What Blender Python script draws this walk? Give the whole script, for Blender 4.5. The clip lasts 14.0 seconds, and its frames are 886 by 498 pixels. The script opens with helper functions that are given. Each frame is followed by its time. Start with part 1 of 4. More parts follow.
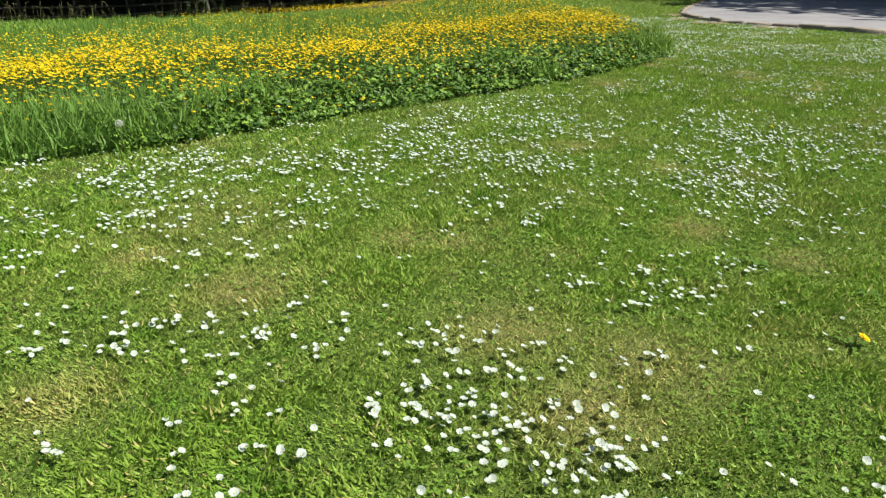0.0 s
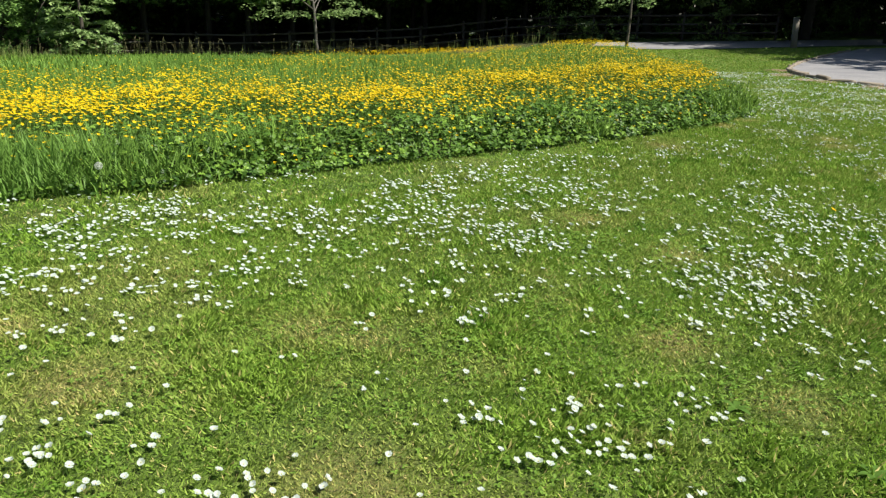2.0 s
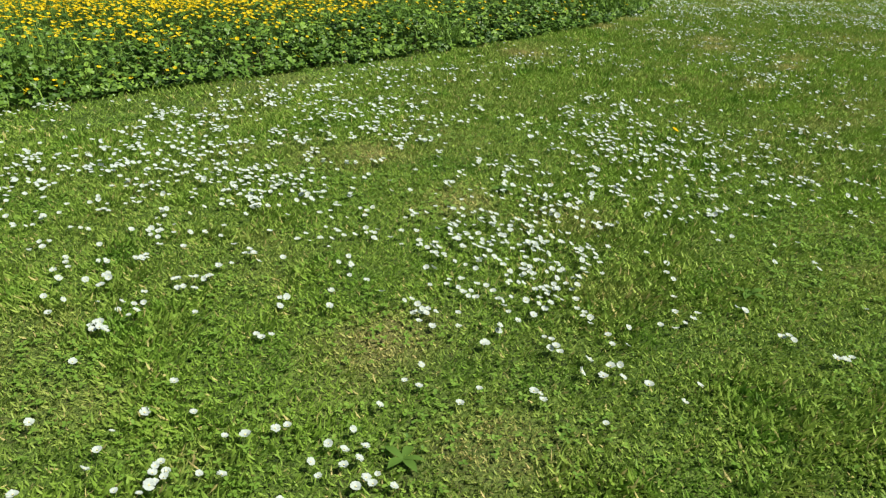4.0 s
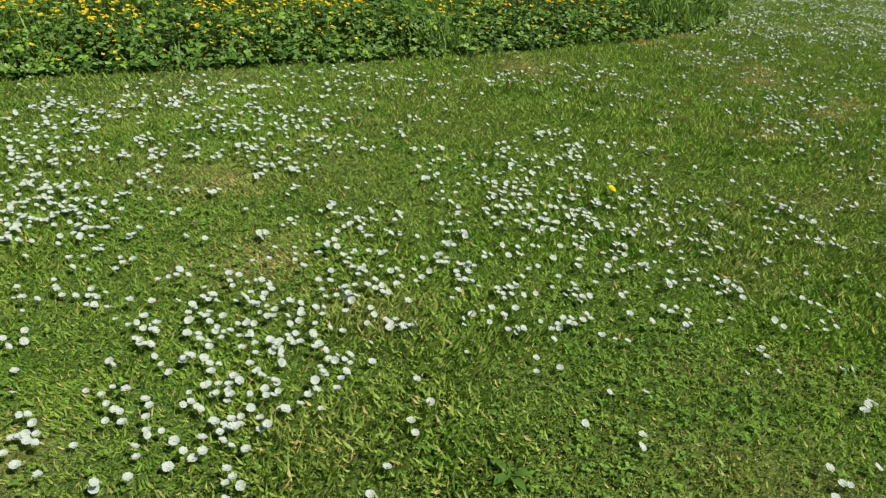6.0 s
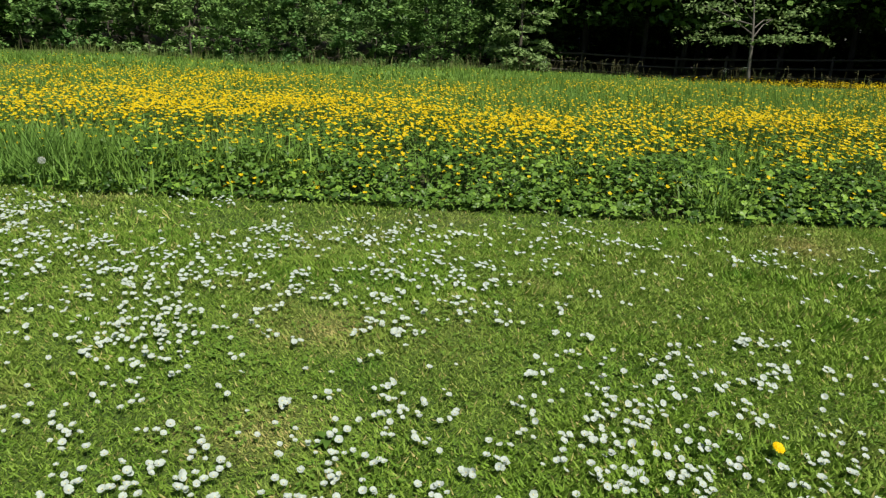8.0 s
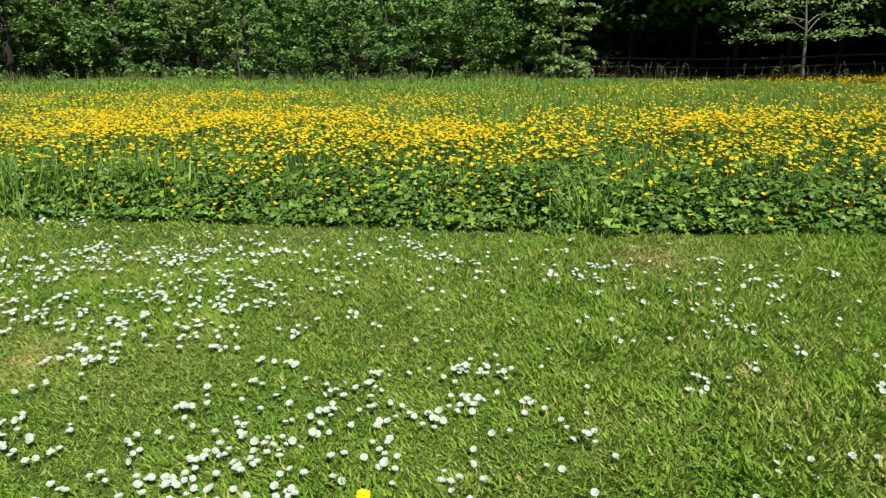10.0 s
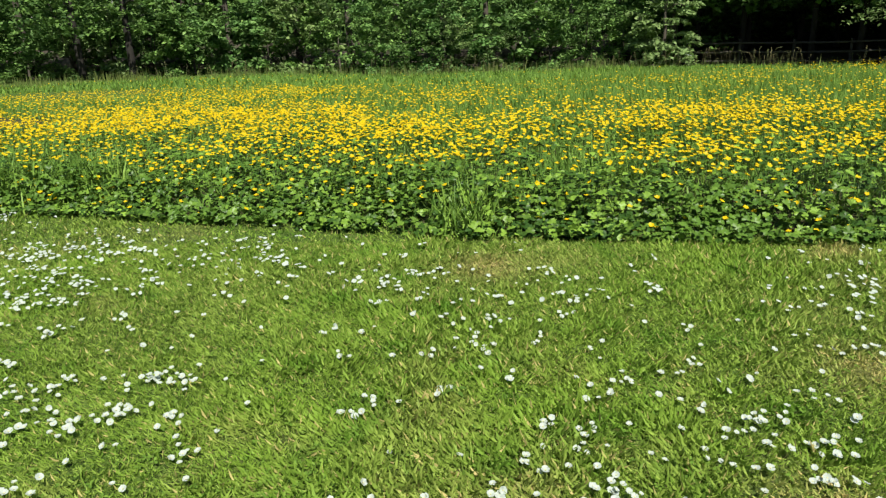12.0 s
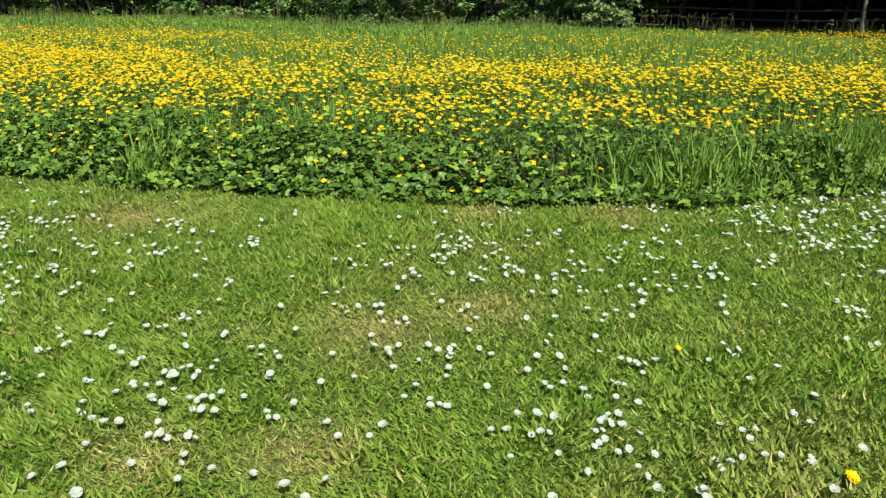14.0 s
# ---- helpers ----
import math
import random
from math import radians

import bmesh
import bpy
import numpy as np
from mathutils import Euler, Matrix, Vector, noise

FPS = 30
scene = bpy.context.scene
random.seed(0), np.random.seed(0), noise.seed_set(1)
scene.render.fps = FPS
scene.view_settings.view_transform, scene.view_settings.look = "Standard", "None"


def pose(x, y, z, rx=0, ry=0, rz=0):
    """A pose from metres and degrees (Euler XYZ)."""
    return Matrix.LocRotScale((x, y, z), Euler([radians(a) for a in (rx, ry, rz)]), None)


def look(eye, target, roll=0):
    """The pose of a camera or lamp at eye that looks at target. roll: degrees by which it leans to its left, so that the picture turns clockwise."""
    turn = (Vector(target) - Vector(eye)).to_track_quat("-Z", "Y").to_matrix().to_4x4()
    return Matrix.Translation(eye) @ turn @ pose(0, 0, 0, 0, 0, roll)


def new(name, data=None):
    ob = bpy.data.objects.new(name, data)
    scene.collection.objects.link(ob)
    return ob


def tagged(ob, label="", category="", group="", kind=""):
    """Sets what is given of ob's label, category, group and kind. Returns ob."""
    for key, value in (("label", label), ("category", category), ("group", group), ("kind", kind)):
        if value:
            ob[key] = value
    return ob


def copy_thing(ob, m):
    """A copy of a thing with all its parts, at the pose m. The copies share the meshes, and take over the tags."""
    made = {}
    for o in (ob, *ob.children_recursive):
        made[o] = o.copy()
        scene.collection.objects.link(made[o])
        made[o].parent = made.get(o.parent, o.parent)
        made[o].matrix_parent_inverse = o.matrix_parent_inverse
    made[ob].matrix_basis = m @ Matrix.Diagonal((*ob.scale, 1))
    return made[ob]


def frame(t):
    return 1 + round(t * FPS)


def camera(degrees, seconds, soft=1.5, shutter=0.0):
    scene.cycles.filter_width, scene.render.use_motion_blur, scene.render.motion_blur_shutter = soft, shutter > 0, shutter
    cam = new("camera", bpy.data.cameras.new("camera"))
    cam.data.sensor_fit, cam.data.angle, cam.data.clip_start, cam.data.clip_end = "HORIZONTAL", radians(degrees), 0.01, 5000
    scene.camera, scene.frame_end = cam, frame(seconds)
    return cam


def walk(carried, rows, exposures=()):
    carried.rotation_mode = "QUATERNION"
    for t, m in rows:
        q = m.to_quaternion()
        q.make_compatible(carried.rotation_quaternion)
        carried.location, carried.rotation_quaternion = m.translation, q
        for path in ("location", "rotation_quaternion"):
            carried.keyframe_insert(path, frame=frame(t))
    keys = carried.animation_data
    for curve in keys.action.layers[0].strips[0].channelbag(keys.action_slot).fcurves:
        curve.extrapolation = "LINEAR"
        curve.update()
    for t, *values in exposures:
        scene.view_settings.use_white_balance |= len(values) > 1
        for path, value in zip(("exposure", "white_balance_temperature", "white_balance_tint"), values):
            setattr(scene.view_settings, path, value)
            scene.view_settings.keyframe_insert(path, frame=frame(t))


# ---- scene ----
cam = camera(62.8, 14.0, soft=1.25)
PATH = [
    (0, (0.874, 0.18, 1.228), (0.677, 2.028, 0.489), 0.3),
    (0.5, (1.061, 0.357, 1.249), (0.814, 2.219, 0.563), 0.9),
    (1, (1.152, 0.588, 1.255), (0.747, 2.444, 0.629), 0.5),
    (1.5, (1.327, 0.766, 1.235), (0.845, 2.604, 0.611), 1.2),
    (2, (1.513, 0.952, 1.233), (1.038, 2.787, 0.596), 1.6),
    (2.5, (1.638, 1.217, 1.196), (1.253, 3.046, 0.485), 1.3),
    (3, (1.83, 1.44, 1.17), (1.476, 3.23, 0.352), -1.2),
    (3.5, (2.054, 1.681, 1.172), (1.706, 3.46, 0.325), 0.4),
    (4, (2.234, 1.973, 1.166), (1.926, 3.747, 0.296), 0.9),
    (4.2, (2.317, 2.059, 1.165), (2.017, 3.834, 0.294), 1.0),
    (6.3, (3.175, 3.164, 1.184), (2.506, 4.818, 0.28), 3.7),
    (6.5, (3.222, 3.279, 1.179), (2.475, 4.901, 0.279), 2.9),
    (7, (3.375, 3.519, 1.193), (2.425, 5.044, 0.313), 2.6),
    (7.5, (3.511, 3.75, 1.235), (2.248, 5.101, 0.474), 4.4),
    (7.7, (3.544, 3.866, 1.224), (2.157, 5.147, 0.566), 4.2),
    (9.8, (4.214, 5.166, 1.211), (2.62, 6.224, 0.626), -1.0),
    (10, (4.261, 5.303, 1.198), (2.672, 6.365, 0.607), -0.5),
    (10.5, (4.41, 5.693, 1.214), (2.798, 6.716, 0.62), -1.0),
    (11, (4.615, 6.02, 1.219), (2.983, 6.976, 0.57), -1.5),
    (11.5, (4.738, 6.372, 1.229), (3.047, 7.239, 0.605), -1.3),
    (12, (4.904, 6.674, 1.203), (3.163, 7.449, 0.595), -2.3),
    (12.5, (5.04, 6.994, 1.199), (3.272, 7.712, 0.598), -1.7),
    (13, (5.158, 7.338, 1.193), (3.375, 8.037, 0.617), -1.7),
    (13.5, (5.393, 7.699, 1.175), (3.648, 8.373, 0.467), -1.8),
    (14, (5.583, 8.141, 1.16), (3.923, 8.991, 0.437), 0.5),
]
walk(cam, [(t, look(eye, target, roll)) for t, eye, target, roll in PATH],
     ((0, 0.85), (3.0, 0.78), (4.2, 0.6), (6.3, 0.35), (7.7, 0.35), (9.8, 0.6), (14.0, 0.65)))

# ---- world, sun, exposure ----
SUN_BEARING, SUN_HEIGHT = -98.0, 56.0     # degrees left of +y, degrees above the horizon
world = bpy.data.worlds.new("sky")
scene.world = world
world.use_nodes = True
sky = world.node_tree.nodes.new("ShaderNodeTexSky")
sky.sky_type = "NISHITA"
sky.sun_disc = False
sky.sun_elevation = radians(SUN_HEIGHT)
sky.sun_rotation = radians(-SUN_BEARING)
world.node_tree.links.new(sky.outputs[0], world.node_tree.nodes["Background"].inputs[0])
world.node_tree.nodes["Background"].inputs[1].default_value = 0.052
to_sun = Vector((-math.sin(radians(SUN_BEARING)) * math.cos(radians(SUN_HEIGHT)), math.cos(radians(SUN_BEARING)) * math.cos(radians(SUN_HEIGHT)), math.sin(radians(SUN_HEIGHT))))
sun = new("sun", bpy.data.lights.new("sun", "SUN"))
sun.data.energy = 5.0
sun.data.angle = radians(0.53)
sun.data.color = (1.0, 0.95, 0.86)
sun.matrix_world = look(to_sun * 50, (0, 0, 0))


rng = np.random.default_rng(7)


# ---- materials ----
class Nodes:
    """A node material being put together."""

    def __init__(self, name):
        self.mat = bpy.data.materials.new(name)
        self.mat.use_nodes = True
        self.tree = self.mat.node_tree
        self.bsdf = self.tree.nodes["Principled BSDF"]
        self.out = self.tree.nodes["Material Output"]

    def add(self, kind, **inputs):
        n = self.tree.nodes.new(kind)
        for key, value in inputs.items():
            n.inputs[key.replace("_", " ")].default_value = value
        return n

    def link(self, a, b):
        self.tree.links.new(a, b)

    def place(self):
        return self.add("ShaderNodeNewGeometry").outputs["Position"]

    def noise(self, scale, detail=3.0, rough=0.55, stretch=None):
        n = self.add("ShaderNodeTexNoise", Scale=scale, Detail=detail, Roughness=rough)
        where = self.place()
        if stretch:
            m = self.add("ShaderNodeMapping")
            m.inputs["Scale"].default_value = stretch
            self.link(where, m.inputs[0])
            where = m.outputs[0]
        self.link(where, n.inputs["Vector"])
        return n.outputs["Fac"]

    def span(self, fac, lo, hi):
        n = self.add("ShaderNodeMapRange")
        n.inputs["From Min"].default_value, n.inputs["From Max"].default_value = lo, hi
        self.link(fac, n.inputs["Value"])
        return n.outputs[0]

    def mix(self, fac, a, b):
        n = self.add("ShaderNodeMix")
        n.data_type = "RGBA"
        for socket, value in ((n.inputs[0], fac), (n.inputs[6], a), (n.inputs[7], b)):
            if isinstance(value, (int, float)):
                socket.default_value = value
            elif isinstance(value, tuple):
                socket.default_value = (*value, 1)
            else:
                self.link(value, socket)
        return n.outputs[2]

    def bump(self, fac, strength, distance):
        n = self.add("ShaderNodeBump", Strength=strength, Distance=distance)
        self.link(fac, n.inputs["Height"])
        self.link(n.outputs[0], self.bsdf.inputs["Normal"])

    def colour(self, socket):
        self.link(socket, self.bsdf.inputs["Base Color"])

    def rough(self, value, specular=0.5):
        self.bsdf.inputs["Roughness"].default_value = value
        self.bsdf.inputs["Specular IOR Level"].default_value = specular

    def thin(self, socket, share):
        """Lets part of the light through, as leaves and petals do."""
        t = self.add("ShaderNodeBsdfTranslucent")
        self.link(socket, t.inputs[0])
        m = self.add("ShaderNodeMixShader")
        m.inputs[0].default_value = share
        self.link(self.bsdf.outputs[0], m.inputs[1])
        self.link(t.outputs[0], m.inputs[2])
        self.link(m.outputs[0], self.out.inputs[0])


def leafy(name, dark, light, tint, share=0.4, patch=0.8, rough=0.5, dry=None, specular=0.12, tuft=None, few=0.0):
    """Leaves or blades: each its own shade, slow drifts of tint, and a dry attribute if asked."""
    n = Nodes(name)
    one = n.add("ShaderNodeNewGeometry").outputs["Random Per Island"]
    c = n.mix(n.span(one, few, 1.0), dark, light)
    c = n.mix(n.span(n.noise(patch, 2.0), 0.4, 0.68), c, tint)
    if tuft:
        c = n.mix(n.span(n.noise(3.5, 3.0), 0.54, 0.70), c, tuft)
        c = n.mix(n.span(n.noise(13.0, 2.0), 0.58, 0.76), c, tuple(0.75 * v for v in tuft))
    if dry:
        a = n.add("ShaderNodeAttribute")
        a.attribute_name = "dry"
        c = n.mix(a.outputs["Fac"], c, dry)
    n.colour(c)
    n.rough(rough, specular)
    n.thin(c, share)
    return n.mat


def plain(name, a, b, scale, rough=0.7, bump=0.0, size=0.01, specular=0.4, stretch=None, share=0.0):
    n = Nodes(name)
    c = n.mix(n.span(n.noise(scale, 4.0, stretch=stretch), 0.3, 0.7), a, b)
    c = n.mix(n.span(n.noise(scale * 9, 3.0, stretch=stretch), 0.35, 0.8), c, tuple(0.7 * (x + y) / 2 for x, y in zip(a, b)))
    n.colour(c)
    n.rough(rough, specular)
    if bump:
        n.bump(n.noise(scale * 6, 4.0, stretch=stretch), bump, size)
    if share:
        n.thin(c, share)
    return n.mat


def soil_material():
    n = Nodes("turf_floor")
    c = n.mix(n.span(n.noise(2.2, 5.0), 0.35, 0.65), (0.055, 0.110, 0.014), (0.090, 0.150, 0.020))
    c = n.mix(n.span(n.noise(75, 4.0, 0.7, stretch=(1, 0.4, 1)), 0.50, 0.66), c, (0.150, 0.215, 0.040))
    c = n.mix(n.span(n.noise(85, 4.0, 0.7, stretch=(0.4, 1, 1)), 0.50, 0.62), c, (0.018, 0.034, 0.005))
    a = n.add("ShaderNodeAttribute")
    a.attribute_name = "dry"
    straw = n.mix(n.span(n.noise(110, 4.0, 0.7, stretch=(0.4, 1, 1)), 0.40, 0.62), (0.10, 0.10, 0.028), (0.30, 0.25, 0.10))
    c = n.mix(a.outputs["Fac"], c, straw)
    # Under the uncut meadow: thatch, its colour darkened to deepen shade between the plants.
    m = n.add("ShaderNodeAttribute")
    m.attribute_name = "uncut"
    shaded_thatch = n.mix(n.span(n.noise(30, 4.0), 0.35, 0.65), (0.035, 0.040, 0.014), (0.075, 0.080, 0.028))
    c = n.mix(m.outputs["Fac"], c, shaded_thatch)
    n.colour(c)
    n.rough(0.9, 0.2)
    n.bump(n.noise(60, 4.0), 1.0, 0.03)
    return n.mat


def asphalt_material():
    n = Nodes("asphalt")
    c = n.mix(n.span(n.noise(0.8, 4.0), 0.35, 0.65), (0.19, 0.19, 0.20), (0.27, 0.265, 0.26))
    c = n.mix(n.span(n.noise(40, 3.0), 0.4, 0.75), c, (0.14, 0.14, 0.145))
    n.colour(c)
    n.rough(0.85, 0.3)
    n.bump(n.noise(70, 3.0), 0.5, 0.01)
    return n.mat


SOIL, ASPHALT = soil_material(), asphalt_material()
BLADE = leafy("lawn_blades", (0.110, 0.200, 0.022), (0.340, 0.460, 0.090), (0.21, 0.35, 0.042), 0.30, 0.9, 0.5, dry=(0.56, 0.46, 0.19), tuft=(0.12, 0.25, 0.026))
MEADOW_BLADE = leafy("meadow_blades", (0.062, 0.130, 0.016), (0.255, 0.405, 0.065), (0.14, 0.265, 0.050), 0.28, 0.5, 0.45)
CUP_LEAF = leafy("buttercup_leaves", (0.024, 0.062, 0.009), (0.200, 0.335, 0.042), (0.070, 0.145, 0.018), 0.08, 0.9, 0.42, specular=0.22, few=0.30)
STALK = plain("green_stalks", (0.10, 0.20, 0.03), (0.16, 0.26, 0.05), 3.0, 0.5, share=0.2)
WHITE = plain("daisy_white", (0.60, 0.68, 0.61), (0.53, 0.60, 0.53), 90, 0.6, share=0.38)
DISC = plain("daisy_disc", (0.66, 0.62, 0.30), (0.58, 0.53, 0.24), 300, 0.7)
YELLOW = leafy("buttercup_petals", (0.51, 0.365, 0.003), (0.61, 0.46, 0.006), (0.56, 0.41, 0.004), 0.2, 3.0, 0.45, specular=0.12)
ORANGE = plain("buttercup_centre", (0.56, 0.42, 0.01), (0.48, 0.36, 0.02), 200, 0.6)
DANDELION = leafy("dandelion_rays", (0.74, 0.45, 0.003), (0.84, 0.58, 0.006), (0.80, 0.53, 0.004), 0.2, 40.0, 0.5)
CLOVER = leafy("clover_leaves", (0.07, 0.15, 0.02), (0.20, 0.32, 0.05), (0.13, 0.24, 0.03), 0.25, 2.0, 0.55)
BROAD = leafy("rosette_leaves", (0.055, 0.125, 0.020), (0.11, 0.20, 0.032), (0.08, 0.16, 0.025), 0.3, 2.0, 0.6, specular=0.1)
WEED = leafy("weed_stalks", (0.12, 0.10, 0.05), (0.20, 0.19, 0.09), (0.11, 0.15, 0.06), 0.25, 0.4, 0.7)
SEED_GRASS = leafy("seeding_grass", (0.09, 0.12, 0.03), (0.20, 0.25, 0.07), (0.13, 0.18, 0.05), 0.25, 0.5, 0.6)
FLUFF = plain("seed_fluff", (0.75, 0.78, 0.70), (0.66, 0.70, 0.62), 50, 0.9, share=0.5)
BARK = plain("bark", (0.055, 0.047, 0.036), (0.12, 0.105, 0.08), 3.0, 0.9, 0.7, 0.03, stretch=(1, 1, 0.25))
# Bark again, with woodland shade put into its colour.
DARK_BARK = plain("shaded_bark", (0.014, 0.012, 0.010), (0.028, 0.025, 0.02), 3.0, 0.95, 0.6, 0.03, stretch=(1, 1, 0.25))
PALE_BARK = plain("pale_bark", (0.09, 0.083, 0.07), (0.16, 0.148, 0.125), 3.0, 0.9, 0.6, 0.02, stretch=(1, 1, 0.3))
# Weathered fence wood, pale by nature; the shade it stands in is coloured in.
RAIL = plain("weathered_shaded_rail", (0.034, 0.031, 0.026), (0.072, 0.065, 0.055), 2.0, 0.85, 0.5, 0.01, stretch=(0.3, 0.3, 2))
POST = plain("weathered_post", (0.16, 0.145, 0.115), (0.24, 0.22, 0.18), 2.0, 0.85, 0.5, 0.01, stretch=(2, 2, 0.4))
STONE = plain("kerb_stone", (0.17, 0.14, 0.10), (0.27, 0.235, 0.18), 4.0, 0.9, 0.5, 0.01)
EARTH = plain("bare_earth", (0.17, 0.12, 0.07), (0.24, 0.175, 0.105), 2.0, 0.95, 0.5, 0.02)
# Leaf litter, its brown darkened for the shade under the trees.
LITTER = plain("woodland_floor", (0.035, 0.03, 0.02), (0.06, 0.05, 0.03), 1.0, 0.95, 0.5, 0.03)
FOLIAGE = {
    "deep": leafy("tree_leaves_deep", (0.022, 0.058, 0.012), (0.165, 0.285, 0.065), (0.075, 0.15, 0.04), 0.25, 0.25, 0.5),
    "mid": leafy("tree_leaves_mid", (0.035, 0.085, 0.018), (0.26, 0.43, 0.11), (0.12, 0.24, 0.07), 0.3, 0.25, 0.5),
    "pale": leafy("tree_leaves_pale", (0.09, 0.15, 0.04), (0.30, 0.42, 0.15), (0.20, 0.30, 0.11), 0.32, 0.3, 0.5),
}


# ---- building helpers ----
def mesh_of(name, verts, tris, materials, which=None, smooth=False, dry=None):
    """A mesh from arrays of corners and triangles."""
    me = bpy.data.meshes.new(name)
    verts, tris = np.asarray(verts, np.float32), np.asarray(tris, np.int32)
    me.vertices.add(len(verts))
    me.vertices.foreach_set("co", verts.ravel())
    me.loops.add(tris.size)
    me.loops.foreach_set("vertex_index", tris.ravel())
    me.polygons.add(len(tris))
    me.polygons.foreach_set("loop_start", np.arange(0, tris.size, 3, dtype=np.int32))
    me.polygons.foreach_set("loop_total", np.full(len(tris), 3, np.int32))
    for m in materials:
        me.materials.append(m)
    if which is not None:
        me.polygons.foreach_set("material_index", np.asarray(which, np.int32))
    if smooth:
        me.polygons.foreach_set("use_smooth", np.ones(len(tris), bool))
    if dry is not None:
        me.attributes.new("dry", "FLOAT", "POINT").data.foreach_set("value", np.asarray(dry, np.float32))
    me.update(calc_edges=True)
    return me


def turns(yaw, tilt, spin=None):
    """Rotation matrices: lean by tilt towards the bearing yaw, after a spin about the own axis."""
    yaw, tilt = np.asarray(yaw, float), np.asarray(tilt, float)
    c, s, ct, st = np.cos(yaw), np.sin(yaw), np.cos(tilt), np.sin(tilt)
    r = np.zeros((len(yaw), 3, 3))
    r[:, 0], r[:, 1], r[:, 2] = np.stack([c, -s * ct, s * st], 1), np.stack([s, c * ct, -c * st], 1), np.stack([0 * c, st, ct], 1)
    if spin is not None:
        cs, ss, z = np.cos(spin), np.sin(spin), np.zeros(len(yaw))
        r = r @ np.stack([np.stack([cs, -ss, z], 1), np.stack([ss, cs, z], 1), np.stack([z, z, z + 1], 1)], 1)
    return r


def spread(shape, places, rot, size):
    """Many copies of one small shape (corners, triangles) as arrays."""
    v, f = np.asarray(shape[0], float), np.asarray(shape[1], int)
    size = np.asarray(size, float)
    size = size[:, None, None] if size.ndim == 1 else size[:, None, :]
    verts = np.einsum("nij,nkj->nki", rot, v[None] * size) + np.asarray(places)[:, None, :]
    tris = f[None] + (np.arange(len(places)) * len(v))[:, None, None]
    return verts.reshape(-1, 3), tris.reshape(-1, 3)


def stuff(name, made, materials, label, category, which=None, dry=None):
    ob = new(name, mesh_of(name, made[0], made[1], materials, which, dry=dry))
    return tagged(ob, label, category, kind="stuff")


def part(name, me, parent, label=""):
    ob = new(name, me)
    ob.parent = parent
    return tagged(ob, label) if label else ob


def base(name, x, y, z, label, category, group=""):
    ob = new(name)
    ob.empty_display_size = 0.05
    ob.location = (x, y, z)
    return tagged(ob, label, category, group)


def tube(points, radii, sides=8):
    """A bent, tapered round bar, closed at both ends."""
    verts, tris = [], []
    points = [Vector(p) for p in points]
    for i, p in enumerate(points):
        ahead = (points[min(i + 1, len(points) - 1)] - points[max(i - 1, 0)]).normalized()
        a = ahead.orthogonal().normalized()
        b = ahead.cross(a)
        for k in range(sides):
            w = 2 * math.pi * k / sides
            verts.append(p + radii[i] * (math.cos(w) * a + math.sin(w) * b))
    for i in range(len(points) - 1):
        for k in range(sides):
            p, q = i * sides + k, i * sides + (k + 1) % sides
            tris += [(p, q, q + sides), (p, q + sides, p + sides)]
    for k in range(1, sides - 1):
        tris += [(0, k + 1, k), (len(verts) - sides, len(verts) - sides + k, len(verts) - sides + k + 1)]
    return [tuple(v) for v in verts], tris


def joined(pieces):
    verts, tris, n = [], [], 0
    for v, f in pieces:
        verts.append(np.asarray(v, float))
        tris.append(np.asarray(f, int) + n)
        n += len(v)
    return np.concatenate(verts), np.concatenate(tris)


def block(lx, ly, lz, bevel, jitter=0.0, seed=0):
    """A chamfered box standing on z = 0, as corners and triangles."""
    bm = bmesh.new()
    bmesh.ops.create_cube(bm, size=1.0)
    for v in bm.verts:
        v.co = (v.co.x * lx, v.co.y * ly, (v.co.z + 0.5) * lz)
    bmesh.ops.bevel(bm, geom=list(bm.edges), offset=bevel, segments=1, affect="EDGES")
    bmesh.ops.triangulate(bm, faces=list(bm.faces))
    r = random.Random(seed)
    verts = [(v.co.x + r.uniform(-jitter, jitter), v.co.y + r.uniform(-jitter, jitter), v.co.z + r.uniform(-jitter, jitter)) for v in bm.verts]
    bm.verts.index_update()
    tris = [[v.index for v in f.verts] for f in bm.faces]
    bm.free()
    return verts, tris


TABLE = np.random.default_rng(3).random((256, 256))


def drift(x, y, size, shift=0):
    """Smooth random values from 0 to 1 with lumps of that size."""
    u, v = np.asarray(x) / size + 31.7 * shift + 100, np.asarray(y) / size + 17.3 * shift + 100
    i, j = np.floor(u).astype(int), np.floor(v).astype(int)
    a, b = u - i, v - j
    a, b = a * a * (3 - 2 * a), b * b * (3 - 2 * b)
    t = lambda p, q: TABLE[p % 256, q % 256]
    return (t(i, j) * (1 - a) + t(i + 1, j) * a) * (1 - b) + (t(i, j + 1) * (1 - a) + t(i + 1, j + 1) * a) * b


def smooth(x, lo, hi):
    x = np.clip((np.asarray(x, float) - lo) / (hi - lo), 0, 1)
    return x * x * (3 - 2 * x)


# ---- lie of the land ----
HUB = (4.0, 6.0)


